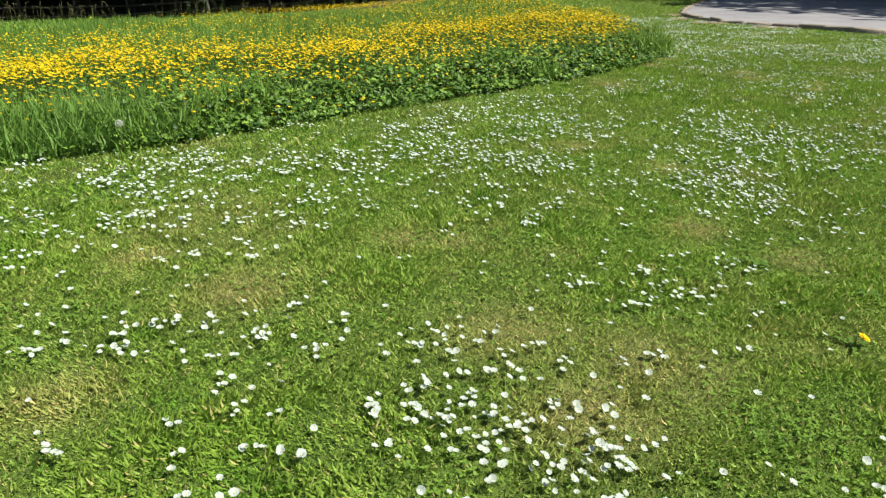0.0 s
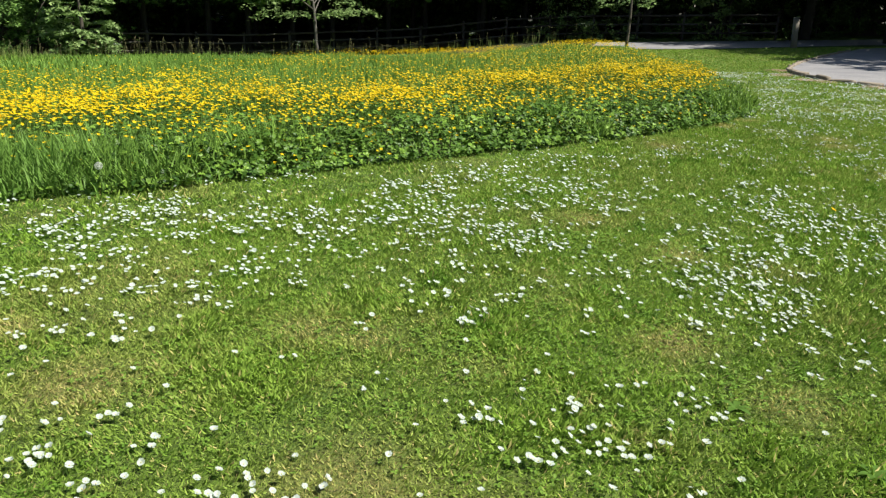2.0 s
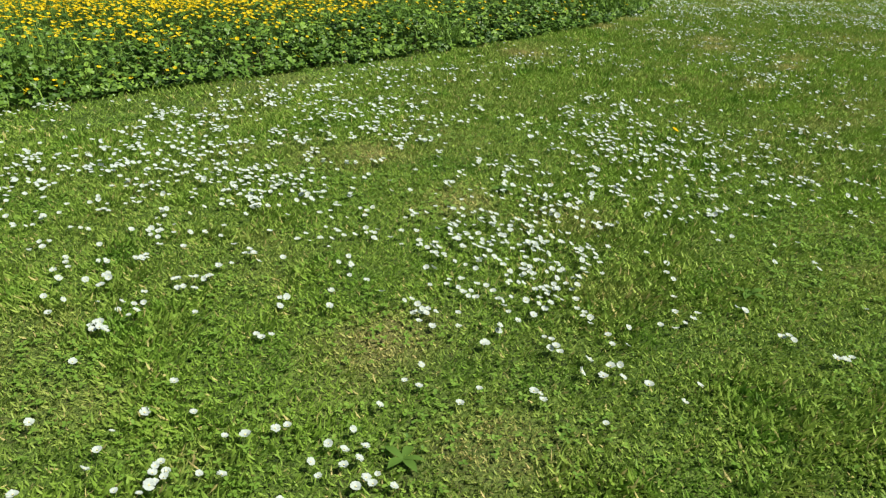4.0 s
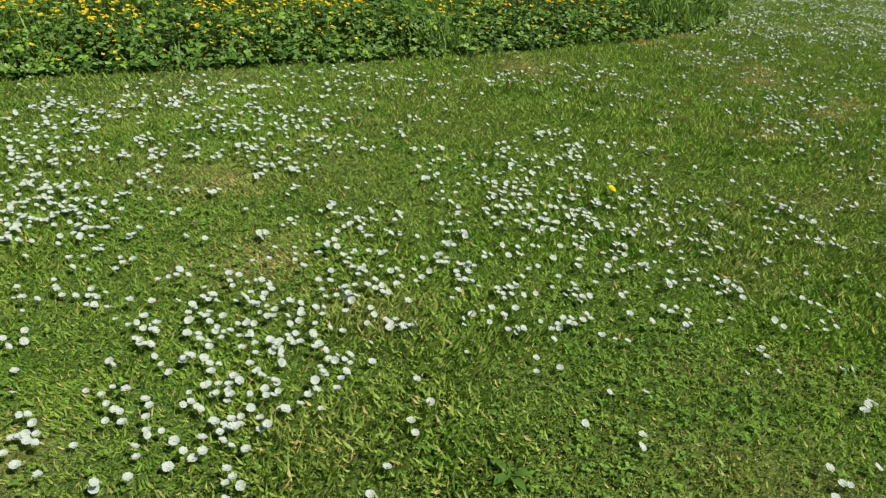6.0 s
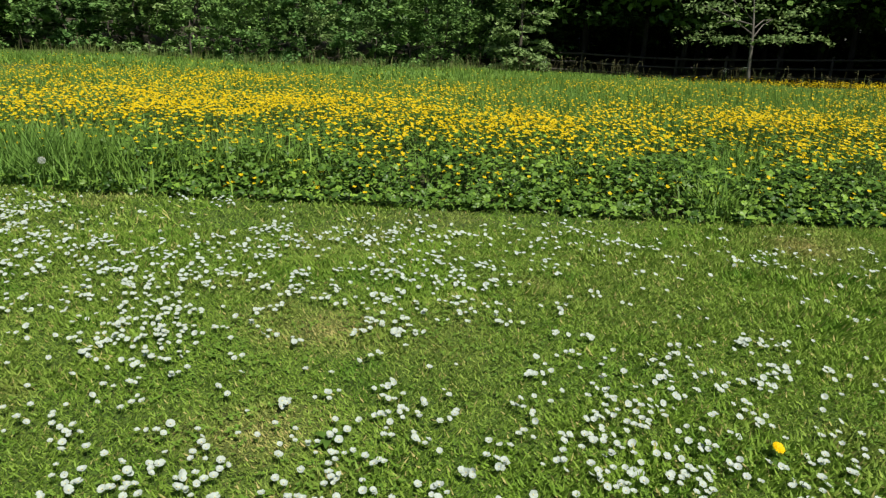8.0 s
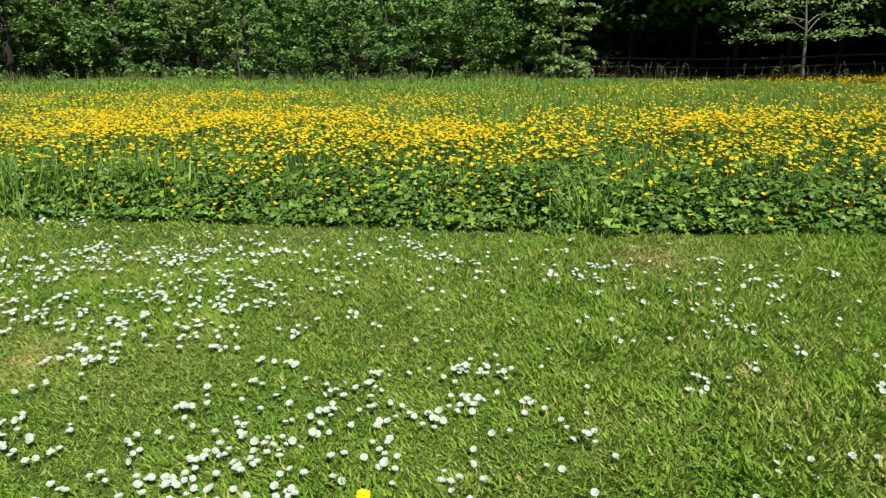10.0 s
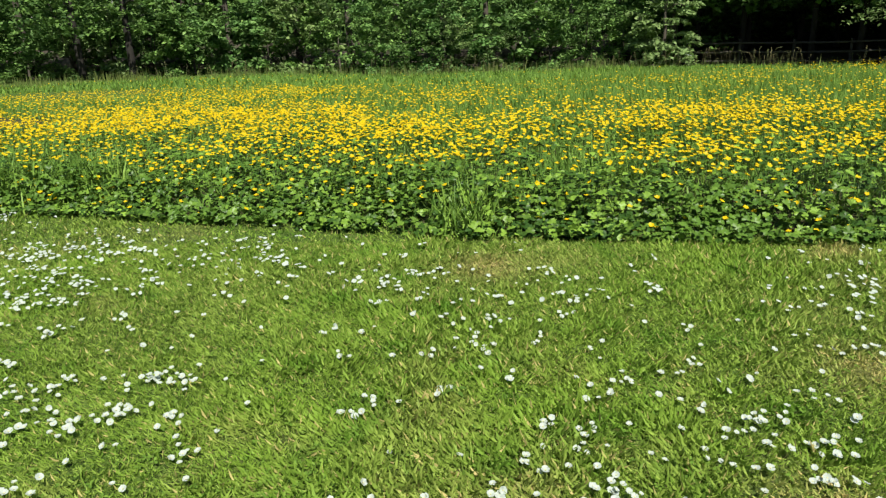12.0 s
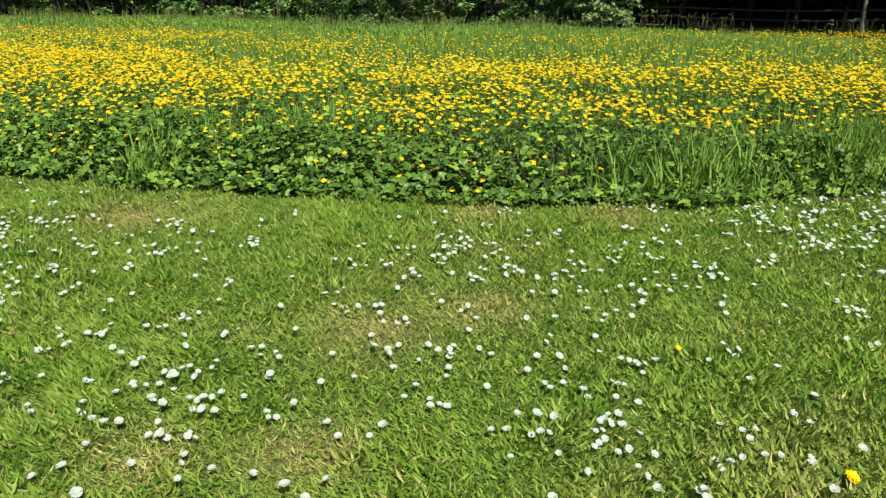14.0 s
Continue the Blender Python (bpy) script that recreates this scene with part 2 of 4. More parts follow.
def height(x, y):
    """The lawn is level; the meadow falls away from it, and towards the lane the land rises again."""
    x, y = np.asarray(x, float), np.asarray(y, float)
    s = -0.89 * (x - 1.7) + 0.46 * (y - 4.8) - 2.0
    z = -0.0205 * (s + np.sqrt(s * s + 2.0))
    r, b = np.hypot(x - HUB[0], y - HUB[1]), np.degrees(np.arctan2(HUB[0] - x, y - HUB[1]))
    rise = 0.030 * np.maximum(r - 33, 0) * (1 - smooth(b, 5, 22)) * smooth(b, -80, -40)
    dip = -0.30 * smooth(r, 20, 38) * smooth(b, 12, 26) * (1 - smooth(b, 66, 80)) - 0.35 * smooth(r, 40.5, 43.5) * smooth(b, 22, 40) * (1 - smooth(b, 46, 52))
    dip = dip - 0.20 * smooth(r, 20, 36) * smooth(b, 14, 23) * (1 - smooth(b, 34, 44)) + 0.24 * np.exp(-((x + 0.2) / 2.6) ** 2 - ((y - 29.5) / 5.0) ** 2)
    return z + dip + np.minimum(rise, 1.2) + 0.10 * np.maximum(0, r - 46) * smooth(b, 15, 30) * (r < 120)


# The mown edge of the meadow, from the near end round to the lane.
EDGE = np.array([(-14, -1.5), (-9, 0.8), (-5, 2.9), (-2.7, 4.5), (-1.8, 5.12), (-0.9, 6.12), (0.2, 7.35), (0.75, 8.0), (1.45, 8.6), (2.0, 9.35), (2.5, 10.15),
                 (2.88, 10.95), (3.18, 12.1), (3.25, 14.0), (3.1, 16.5), (2.7, 20.0), (2.0, 26.0), (1.0, 33.0), (-0.3, 40.0), (-2.0, 50.0)])


def side_of(x, y):
    """Metres into the meadow from its mown edge; negative on the lawn."""
    best, sign = np.full(np.shape(x), 1e9), np.ones(np.shape(x))
    for (ax, ay), (bx, by) in zip(EDGE[:-1], EDGE[1:]):
        ux, uy = bx - ax, by - ay
        k = np.clip(((x - ax) * ux + (y - ay) * uy) / (ux * ux + uy * uy), 0, 1)
        d = np.hypot(x - ax - k * ux, y - ay - k * uy)
        c = ux * (y - ay) - uy * (x - ax)
        sign = np.where(d < best, np.sign(c), sign)
        best = np.minimum(d, best)
    return best * sign + 0.10 * (drift(x, y, 0.45, 5) - 0.5) + 0.12 * (drift(x, y, 1.3, 6) - 0.5)


def off_line(x, y):
    """Distance from the line along which one walks over the lawn."""
    ax, ay, ux, uy = 0.9, 0.2, 4.7, 7.9
    k = np.clip(((x - ax) * ux + (y - ay) * uy) / (ux * ux + uy * uy), 0, 1)
    return np.hypot(x - ax - k * ux, y - ay - k * uy)


DRY = [(-0.48, 1.91, 0.16), (-0.8, 3.04, 0.14), (-0.2, 2.74, 0.22), (0.36, 3.38, 0.16), (0.62, 3.37, 0.12), (0.87, 2.49, 0.22), (1.12, 2.0, 0.22), (1.34, 2.35, 0.22),
       (1.81, 4.86, 0.14), (1.25, 5.4, 0.16), (1.75, 3.68, 0.16), (2.13, 3.32, 0.14), (2.51, 9.93, 0.16), (2.83, 10.55, 0.16), (3.49, 8.92, 0.2), (3.51, 9.36, 0.16),
       (4.05, 8.56, 0.14), (3.88, 8.16, 0.14), (1.8, 8.3, 0.2)]


def dryness(x, y):
    d = 0.24 * smooth(drift(x, y, 0.55, 1) * 0.6 + drift(x, y, 0.17, 2) * 0.4, 0.55, 0.85)
    for cx, cy, r in DRY:
        d = np.maximum(d, 0.82 * np.exp(-((x - cx) ** 2 + (y - cy) ** 2) / (r * r)) * (0.55 + 0.6 * drift(x, y, 0.06, 3)))
    return np.clip(d, 0, 1)


def scattered(count, x0, x1, y0, y1):
    return rng.uniform(x0, x1, count), rng.uniform(y0, y1, count)


# ---- ground: one sheet to the horizon ----
def ground():
    near_x, near_y = np.arange(-14, 14.01, 0.25), np.arange(-6, 44.01, 0.25)
    far = np.array([1, 2, 4, 7, 11, 16, 22, 30, 40, 55, 80, 120, 200, 400, 800.0])
    xs = np.concatenate([-14 - far[::-1], near_x, 14 + far])
    ys = np.concatenate([-6 - far[::-1], near_y, 44 + far])
    gx, gy = np.meshgrid(xs, ys)
    z = height(gx, gy)
    verts = np.stack([gx.ravel(), gy.ravel(), z.ravel()], 1)
    w, h = len(xs), len(ys)
    i, j = np.meshgrid(np.arange(w - 1), np.arange(h - 1))
    a = (j * w + i).ravel()
    tris = np.concatenate([np.stack([a, a + 1, a + w + 1], 1), np.stack([a, a + w + 1, a + w], 1)])
    me = mesh_of("ground", verts, tris, [SOIL], smooth=True, dry=np.where(side_of(gx, gy) < 0, dryness(gx, gy), 0).ravel())
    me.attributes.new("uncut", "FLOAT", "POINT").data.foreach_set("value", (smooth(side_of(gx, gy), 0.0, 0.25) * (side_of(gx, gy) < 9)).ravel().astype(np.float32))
    tagged(new("ground", me), "mown green lawn with dry patches running into meadow", "ground", kind="structure")


ground()


def inside(x, y, ring):
    hit = np.zeros(np.shape(x), bool)
    for (ax, ay), (bx, by) in zip(ring, ring[1:] + ring[:1]):
        cross = (ay > y) != (by > y)
        hit ^= cross & (x < (bx - ax) * (y - ay) / ((by - ay) or 1e-9) + ax)
    return hit


# ---- the lane: turning place with a kerb, and the lane behind the strip of grass ----
KERB = [(16.0, 7.6), (12.0, 10.6), (9.4, 13.0), (7.5, 14.9), (6.0, 16.5), (5.25, 17.8), (4.98, 19.6), (5.1, 21.4), (5.6, 23.6), (6.5, 26.7), (8.8, 33.4), (11.0, 39.1), (15.0, 41.5)]
ROAD = KERB + [(12, 42.2), (8.5, 40.9), (4.5, 39.2), (0.5, 38.6), (-1.2, 38.9), (-1.2, 45.4), (0.5, 45.2), (6, 46.5), (14, 48), (40, 48), (40, 8)]


def lane():
    gx, gy = np.meshgrid(np.arange(-9.5, 40, 0.2), np.arange(8, 49, 0.2))
    gx, gy = gx.ravel(), gy.ravel()
    keep = inside(gx + 0.1, gy + 0.1, ROAD)
    gx, gy = gx[keep], gy[keep]
    corners = np.stack([np.stack([gx + a, gy + b, height(gx + a, gy + b) + 0.035], 1) for a, b in ((0, 0), (0.2, 0), (0.2, 0.2), (0, 0.2))], 1).reshape(-1, 3)
    a = np.arange(len(gx)) * 4
    tris = np.concatenate([np.stack([a, a + 1, a + 2], 1), np.stack([a, a + 2, a + 3], 1)])
    tagged(new("road", mesh_of("road", corners, tris, [ASPHALT])), "worn pale grey asphalt lane and turning place", "road", kind="structure")
    kerb = tagged(new("kerb"), "weathered stone kerb round the turning place", "kerb", kind="structure")
    shapes = [mesh_of("kerb_stone", *block(0.30, 0.12, 0.24, 0.018, 0.012, k), [STONE]) for k in range(4)]
    n = 0
    for (ax, ay), (bx, by) in zip(KERB[1:-1], KERB[2:]):
        length = math.hypot(bx - ax, by - ay)
        steps = max(1, round(length / 0.62))
        for k in range(steps):
            f = (k + 0.5) / steps
            x, y = ax + f * (bx - ax), ay + f * (by - ay)
            if y > 37:
                continue
            s = part("kerb_stone", shapes[n % 4], kerb)
            n += 1
            z = float(height(x, y)) - 0.16 + random.uniform(-0.02, 0.02)
            s.matrix_basis = pose(x + random.uniform(-0.02, 0.02), y, z, random.uniform(-3, 3), random.uniform(-3, 3), math.degrees(math.atan2(by - ay, bx - ax)) + random.uniform(-4, 4)) @ Matrix.Diagonal((1.93, 1, 1, 1))
    x, y = scattered(14000, 3.8, 9, 14, 26)
    outside = ~inside(x, y, ROAD)
    keep = outside & (np.min(np.stack([np.hypot(x - 4.8, y - 19.6), np.hypot(x - 4.95, y - 21.3), np.hypot(x - 5.1, y - 17.8), np.hypot(x - 5.9, y - 16.3)]), 0) < 0.15 + 0.4 * drift(x, y, 0.3))
    x, y = x[keep], y[keep]
    clod = ([(-1, -1, 0), (1, -1, 0), (1, 1, 0), (-1, 1, 0), (0, 0, 0.7)], [(0, 1, 4), (1, 2, 4), (2, 3, 4), (3, 0, 4)])
    made = spread(clod, np.stack([x, y, height(x, y) + 0.004], 1), turns(rng.uniform(0, 6.3, len(x)), rng.uniform(0, 0.2, len(x))), rng.uniform(0.03, 0.10, len(x))[:, None] * np.array([1, 1, 0.35]))
    stuff("bare_earth", made, [EARTH], "bare brown earth worn along the kerb", "soil")


lane()

# ---- mown lawn ----
BLADE_SHAPE = ([(-0.5, 0, 0), (0.5, 0, 0), (0.12, 0.0, 1.0)], [(0, 1, 2)])
LONG_BLADE = ([(-0.5, 0, 0), (0.5, 0, 0), (0.42, -0.10, 0.58), (0.0, 0.06, 1.0)], [(0, 1, 2), (0, 2, 3)])


def lawn_zone(x, y):
    """The lawn that one sees from the line walked."""
    return (x < 2.5 + 0.41 * (y - 1.5)) & (x > -0.75 - 0.82 * (y - 0.8)) & (side_of(x, y) < 0.12) & (y > 0.6)


def on_road(x, y):
    return inside(x, y, ROAD)


def lawn():
    lots = []
    for shape, count, lo, hi, box, tall, wide, lean in ((BLADE_SHAPE, 1200000, 0, 3.6, (-3.2, 7, 0.7, 13.5), (0.018, 0.034), (0.0028, 0.0052), 0.8),
                                                        (LONG_BLADE, 2300000, 0, 3.8, (-3.2, 7, 0.7, 13.5), (0.025, 0.048), (0.0018, 0.0034), 1.02),
                                                        (BLADE_SHAPE, 420000, 3.6, 8, (-5, 9.5, 1, 17), (0.028, 0.050), (0.0060, 0.010), 0.8),
                                                        (LONG_BLADE, 420000, 3.8, 8, (-5, 9.5, 1, 17), (0.035, 0.06), (0.0045, 0.0075), 1.0),
                                                        (BLADE_SHAPE, 300000, 8, 17, (-7, 14, 2, 26), (0.035, 0.07), (0.011, 0.018), 0.85),
                                                        (BLADE_SHAPE, 150000, 17, 36, (-6, 18, 9, 41), (0.04, 0.08), (0.02, 0.035), 0.85),
                                                        (BLADE_SHAPE, 320000, 0, 60, (-12, 16, -8, 22), (0.04, 0.07), (0.012, 0.022), 0.8)):
        x, y = scattered(count, *box)
        d = off_line(x, y)
        keep = (d >= lo) & (d < hi)
        x, y, d = x[keep], y[keep], d[keep]
        keep = (lawn_zone(x, y) if hi < 50 else ~lawn_zone(x, y) & (side_of(x, y) < 0.1)) & ~on_road(x, y)
        keep &= rng.random(len(x)) < 0.65 + 0.6 * drift(x, y, 0.06, 9)
        x, y = x[keep], y[keep]
        n = len(x)
        dry = dryness(x, y)
        lush = smooth(drift(x, y, 0.6, 4) * 0.5 + drift(x, y, 0.15, 11) * 0.5, 0.42, 0.75)
        tallness = rng.uniform(*tall, n) * (0.80 + 0.55 * lush) * (1 - 0.25 * dry)
        broad = np.where(rng.random(n) < 0.03, rng.uniform(1.3, 1.8, n), 1.0)
        # The turf is coarser where the walk begins, finer and longer towards its end.
        fine = smooth(y, 5.6, 7.6) * (d[keep] < 3.8)
        tallness = tallness * (0.92 + 0.26 * fine)
        size = np.stack([rng.uniform(*wide, n) * broad * (1.12 - 0.52 * fine), tallness, tallness], 1)
        tilt = np.clip(np.abs(rng.normal(lean, 0.30, n)), 0, 1.42)
        sway = 1.2 + 2.4 * (drift(x, y, 0.35, 12) - 0.5) + 2.4 * (drift(x, y, 0.09, 13) - 0.5)
        yaw = np.where(rng.random(n) < 0.36, sway + rng.normal(0, 0.5, n), rng.uniform(0, 6.283, n))
        spin = rng.normal(0, 0.5, n) if shape is LONG_BLADE else rng.uniform(0, 6.3, n)
        made = spread(shape, np.stack([x, y, height(x, y) - 0.004], 1), turns(yaw, tilt, spin), size)
        lots.append((made, np.repeat(np.clip(dry * rng.uniform(0.3, 1.3, n) + (rng.random(n) < 0.06) * 0.75, 0, 1) * np.where(broad > 1, 0.4, 1), len(shape[0]))))
    made = joined([m for m, _ in lots])
    stuff("lawn_grass", made, [BLADE], "short mown green lawn grass with dry straw patches", "grass", dry=np.concatenate([d for _, d in lots]))


lawn()


def clover():
    """Small round leaves of clover and daisy between the blades."""
    x, y = scattered(80000, -2.6, 6.2, 0.9, 12.5)
    keep = lawn_zone(x, y) & (off_line(x, y) < 4) & (rng.random(len(x)) > 0.6 * smooth(y, 6.0, 8.0)) & (rng.random(len(x)) < 0.10 + 0.9 * smooth(drift(x, y, 0.5, 61) * 0.6 + drift(x, y, 0.16, 62) * 0.4, 0.5, 0.75))
    x, y = x[keep], y[keep]
    n = len(x)
    leaf = ([(0, 0, 0), (0.3, 0.35, 0.12), (0.22, 0.85, 0.02), (-0.22, 0.85, 0.02), (-0.3, 0.35, 0.12)], [(0, 1, 2), (0, 2, 3), (0, 3, 4)])
    size, up, lots = rng.uniform(0.009, 0.017, n), rng.uniform(0.008, 0.020, n), []
    first = rng.uniform(0, 6.3, n)
    for k in range(3):
        lots.append(spread(leaf, np.stack([x, y, height(x, y) + up], 1), turns(first + 2.1 * k, rng.normal(0.1, 0.3, n)), size))
    stuff("clover", joined(lots), [CLOVER], "small round clover leaves between the lawn grass", "clover")


clover()

# ---- daisies ----
CLUMPS = [(-0.1, 5.9), (0.8, 4.9), (-1.0, 5.0), (-1.1, 3.9), (-1.2, 3.3), (-0.3, 4.2), (1.0, 4.9), (2.0, 4.6), (2.2, 4.2), (3.8, 15.8), (3.6, 14.5), (3.4, 11.1), (5.3, 11.3), (3.4, 6.0), (1.8, 6.7), (0.7, 2.3),
          (0.8, 2.1), (0.5, 1.8), (1.0, 1.8), (1.5, 2.8), (-0.1, 2.5), (-0.4, 2.3), (-0.8, 2.4), (0.9, 4.7), (0.4, 4.4), (1.8, 4.5), (2.2, 4.1), (3.0, 5.8), (1.0, 7.0), (0.4, 5.7), (2.8, 5.8), (3.7, 7.0),
          (0.1, 5.1), (-0.6, 5.6), (-1.6, 4.4), (1.3, 4.3), (0.5, 6.3), (1.5, 5.8), (1.2, 5.2), (4.6, 9.6), (4.2, 12.5), (5.2, 13.5)]
MORE_CLUMPS = [(2.6, 5.8), (2.1, 4.6), (2.1, 5.0), (2.1, 4.1), (2.1, 4.4), (3.2, 5.8), (2.3, 6.1), (0.9, 6.9), (0.2, 6.2), (0.9, 4.6), (1.0, 4.4), (0.6, 5.8), (2.3, 6.1), (1.8, 8.0), (2.5, 6.6), (0.2, 5.9),
               (0.8, 6.7), (0.9, 7.2), (2.0, 5.9), (2.6, 6.5), (2.4, 6.3), (2.7, 7.8), (2.4, 8.6), (1.3, 5.8), (2.4, 6.6), (2.3, 5.9), (2.8, 7.7), (3.5, 7.4), (3.4, 8.3), (3.7, 8.2), (2.4, 8.4), (2.9, 9.2),
               (3.2, 9.5), (3.5, 9.9), (3.1, 9.6), (3.9, 8.5), (3.5, 10.2), (3.3, 11.2), (4.3, 9.2), (3.9, 8.1), (3.8, 9.0), (2.6, 7.0), (3.0, 8.0)]
DRIFT_CLUMPS = [(2.45, 5.4), (2.6, 5.3), (2.85, 5.5), (2.3, 5.2), (2.25, 4.85), (2.9, 5.1), (2.5, 5.0), (3.05, 5.6), (2.7, 5.7), (2.0, 4.3), (1.9, 4.0), (2.3, 5.6), (2.7, 6.0), (3.0, 6.2),
                (3.1, 6.8), (3.6, 7.6), (-0.6, 4.9), (-1.3, 4.7), (-0.2, 4.9), (0.5, 5.2), (3.3, 5.2), (2.7, 4.8), (3.9, 9.5), (4.6, 10.6), (3.9, 11.5), (4.4, 8.0), (1.2, 6.2), (0.2, 5.4), (0.3, 6.6), (0.6, 6.9), (0.9, 6.8), (1.05, 7.1), (0.75, 7.1), (1.2, 6.6), (0.15, 6.4), (1.3, 7.2), (0.5, 6.5)]
THIN = [(0.3, 3.1, 0.7), (1.6, 3.4, 0.55), (2.3, 3.2, 0.6), (2.9, 4.3, 0.5), (1.4, 7.4, 0.4), (2.2, 7.4, 0.35), (3.0, 8.9, 0.3), (1.6, 8.4, 0.45), (3.6, 8.8, 0.3), (-0.9, 2.9, 0.3)]


# Drifts beyond the line walked: centre, spread and number.
PATCHES = [(3.97, 14.8, 0.45, 110), (3.5, 13.2, 0.4, 70), (3.42, 10.5, 0.3, 22), (4.94, 11.7, 0.5, 90), (5.4, 10.7, 0.45, 80), (3.6, 8.9, 0.3, 22), (3.75, 7.5, 0.35, 50),
           (2.44, 6.2, 0.3, 26), (2.6, 5.5, 0.3, 26), (3.15, 5.7, 0.35, 36), (2.2, 4.4, 0.28, 26), (5.0, 9.1, 0.45, 60), (4.3, 12.9, 0.4, 60), (1.98, 8.2, 0.22, 16),
           (1.0, 4.8, 0.13, 26), (4.6, 7.2, 0.5, 60), (6.2, 12.0, 0.6, 90), (3.3, 11.2, 0.25, 12), (1.22, 7.3, 0.25, 26), (-1.0, 4.7, 0.3, 20)]

# Close bunches beside the line walked.
BUNCHES = [(0.73, 2.34, 0.12, 14), (0.85, 2.02, 0.18, 26), (0.6, 1.85, 0.13, 14), (1.15, 1.82, 0.14, 16), (1.53, 2.86, 0.12, 16), (1.4, 3.13, 0.13, 9), (1.77, 3.17, 0.12, 7), (2.35, 3.69, 0.08, 6),
           (0.85, 3.81, 0.14, 12), (1.77, 4.39, 0.2, 9), (2.19, 4.46, 0.2, 10), (2.11, 4.96, 0.14, 14), (2.6, 5.6, 0.2, 18), (3.0, 5.32, 0.18, 14), (3.4, 6.0, 0.35, 44), (2.29, 5.9, 0.15, 8),
           (2.55, 6.55, 0.18, 11), (3.2, 8.03, 0.14, 10), (3.4, 8.24, 0.12, 9), (3.8, 8.25, 0.14, 10), (3.15, 9.54, 0.2, 16), (3.55, 10.1, 0.22, 18), (3.35, 11.2, 0.25, 12), (4.3, 9.35, 0.15, 10)]

DANDELIONS = ((2.05, 2.52, 0.05, 0.042), (2.79, 6.02, 0.055, 0.040), (4.06, 9.78, 0.022, 0.024), (4.74, 9.68, 0.035, 0.037))


def daisy_places():
    px, py = [], []
    for n, (cx, cy) in enumerate(CLUMPS + MORE_CLUMPS + DRIFT_CLUMPS):
        r = random.Random(n)
        spread_by, count = r.uniform(0.10, 0.28), r.randint(7, 17) if cy < 5.4 else r.randint(4, 11)
        px.append(rng.normal(cx, spread_by, count))
        py.append(rng.normal(cy, spread_by, count))
    for cx, cy, wide, count in PATCHES + BUNCHES:
        px.append(rng.normal(cx, wide, count))
        py.append(rng.normal(cy, wide * 0.7, count))
    x, y = scattered(66000, -4, 11, -3, 20)
    rich = drift(x, y, 0.9, 21) * 0.5 + drift(x, y, 0.3, 22) * 0.5
    band = 1.25 * np.exp(-((side_of(x, y) + 1.25) / 0.85) ** 2) * (1 - smooth(y, 7.2, 8.6)) * (1 + 0.5 * (y < 6.4)) + 1.3 * smooth(y + 0.5 * x, 12.4, 14.0)
    keep = rng.random(len(x)) < 0.06 + 0.04 * (y < 5.5) + 0.95 * smooth(rich, 0.40, 0.72) * (0.22 + 0.9 * band)
    keep &= rng.random(len(x)) > 0.4 * smooth(y, 6.8, 8.0) * (1 - smooth(y, 10, 11))
    for cx, cy, r in THIN:
        keep &= rng.random(len(x)) > 0.85 * np.exp(-((x - cx) ** 2 + (y - cy) ** 2) / (r * r))
    x, y = np.concatenate(px + [x[keep]]), np.concatenate(py + [y[keep]])
    # Daisies stand in small bunches about a common root.
    mother = np.where(rng.random(len(x)) < 0.25)[0]
    mother = np.repeat(mother, rng.integers(1, 4, len(mother)))
    a, d = rng.uniform(0, 6.283, len(mother)), rng.uniform(0.018, 0.05, len(mother))
    x, y = np.concatenate([x, x[mother] + d * np.cos(a)]), np.concatenate([y, y[mother] + d * np.sin(a)])
    keep = (side_of(x, y) < -0.02) & ~on_road(x, y)
    for cx, cy, *_ in DANDELIONS:
        keep &= np.hypot(x - cx, y - cy) > 0.07
    return x[keep], y[keep]


def daisy_flower(seed, petals=15):
    """A full, shallow bowl of overlapping petals, one unit across; then the domed disc."""
    r = random.Random(seed)
    v, f = [], []
    for k in range(petals):
        a = 2 * math.pi * (k + r.uniform(-0.15, 0.15)) / petals
        l, w, up = r.uniform(0.46, 0.51), 3.0 / petals, r.uniform(0.08, 0.22)
        c, s = math.cos(a), math.sin(a)
        n = len(v)
        for along, across, z in ((0.08, -0.05, 0), (0.08, 0.05, 0), (l * 0.86, w / 2, up), (l, 0, up + 0.02), (l * 0.86, -w / 2, up)):
            v.append((along * c - across * s, along * s + across * c, z))
        f += [(n, n + 1, n + 2), (n, n + 2, n + 4), (n + 4, n + 2, n + 3)]
    ring = (v, f)
    v = [(0, 0, 0.15)] + [(0.085 * math.cos(k * math.pi / 3), 0.085 * math.sin(k * math.pi / 3), 0.06) for k in range(6)]
    disc = (v, [(0, 1 + k, 1 + (k + 1) % 6) for k in range(6)])
    return ring, disc


STEM_SHAPE = ([(-0.5, 0, -1), (0.5, 0, -1), (0.5, 0, 0), (-0.5, 0, 0), (0, 0.6, -1), (0, 0.6, 0)], [(0, 1, 2), (0, 2, 3), (1, 4, 5), (1, 5, 2), (4, 0, 3), (4, 3, 5)])
DAISY_FACE = radians(SUN_BEARING)


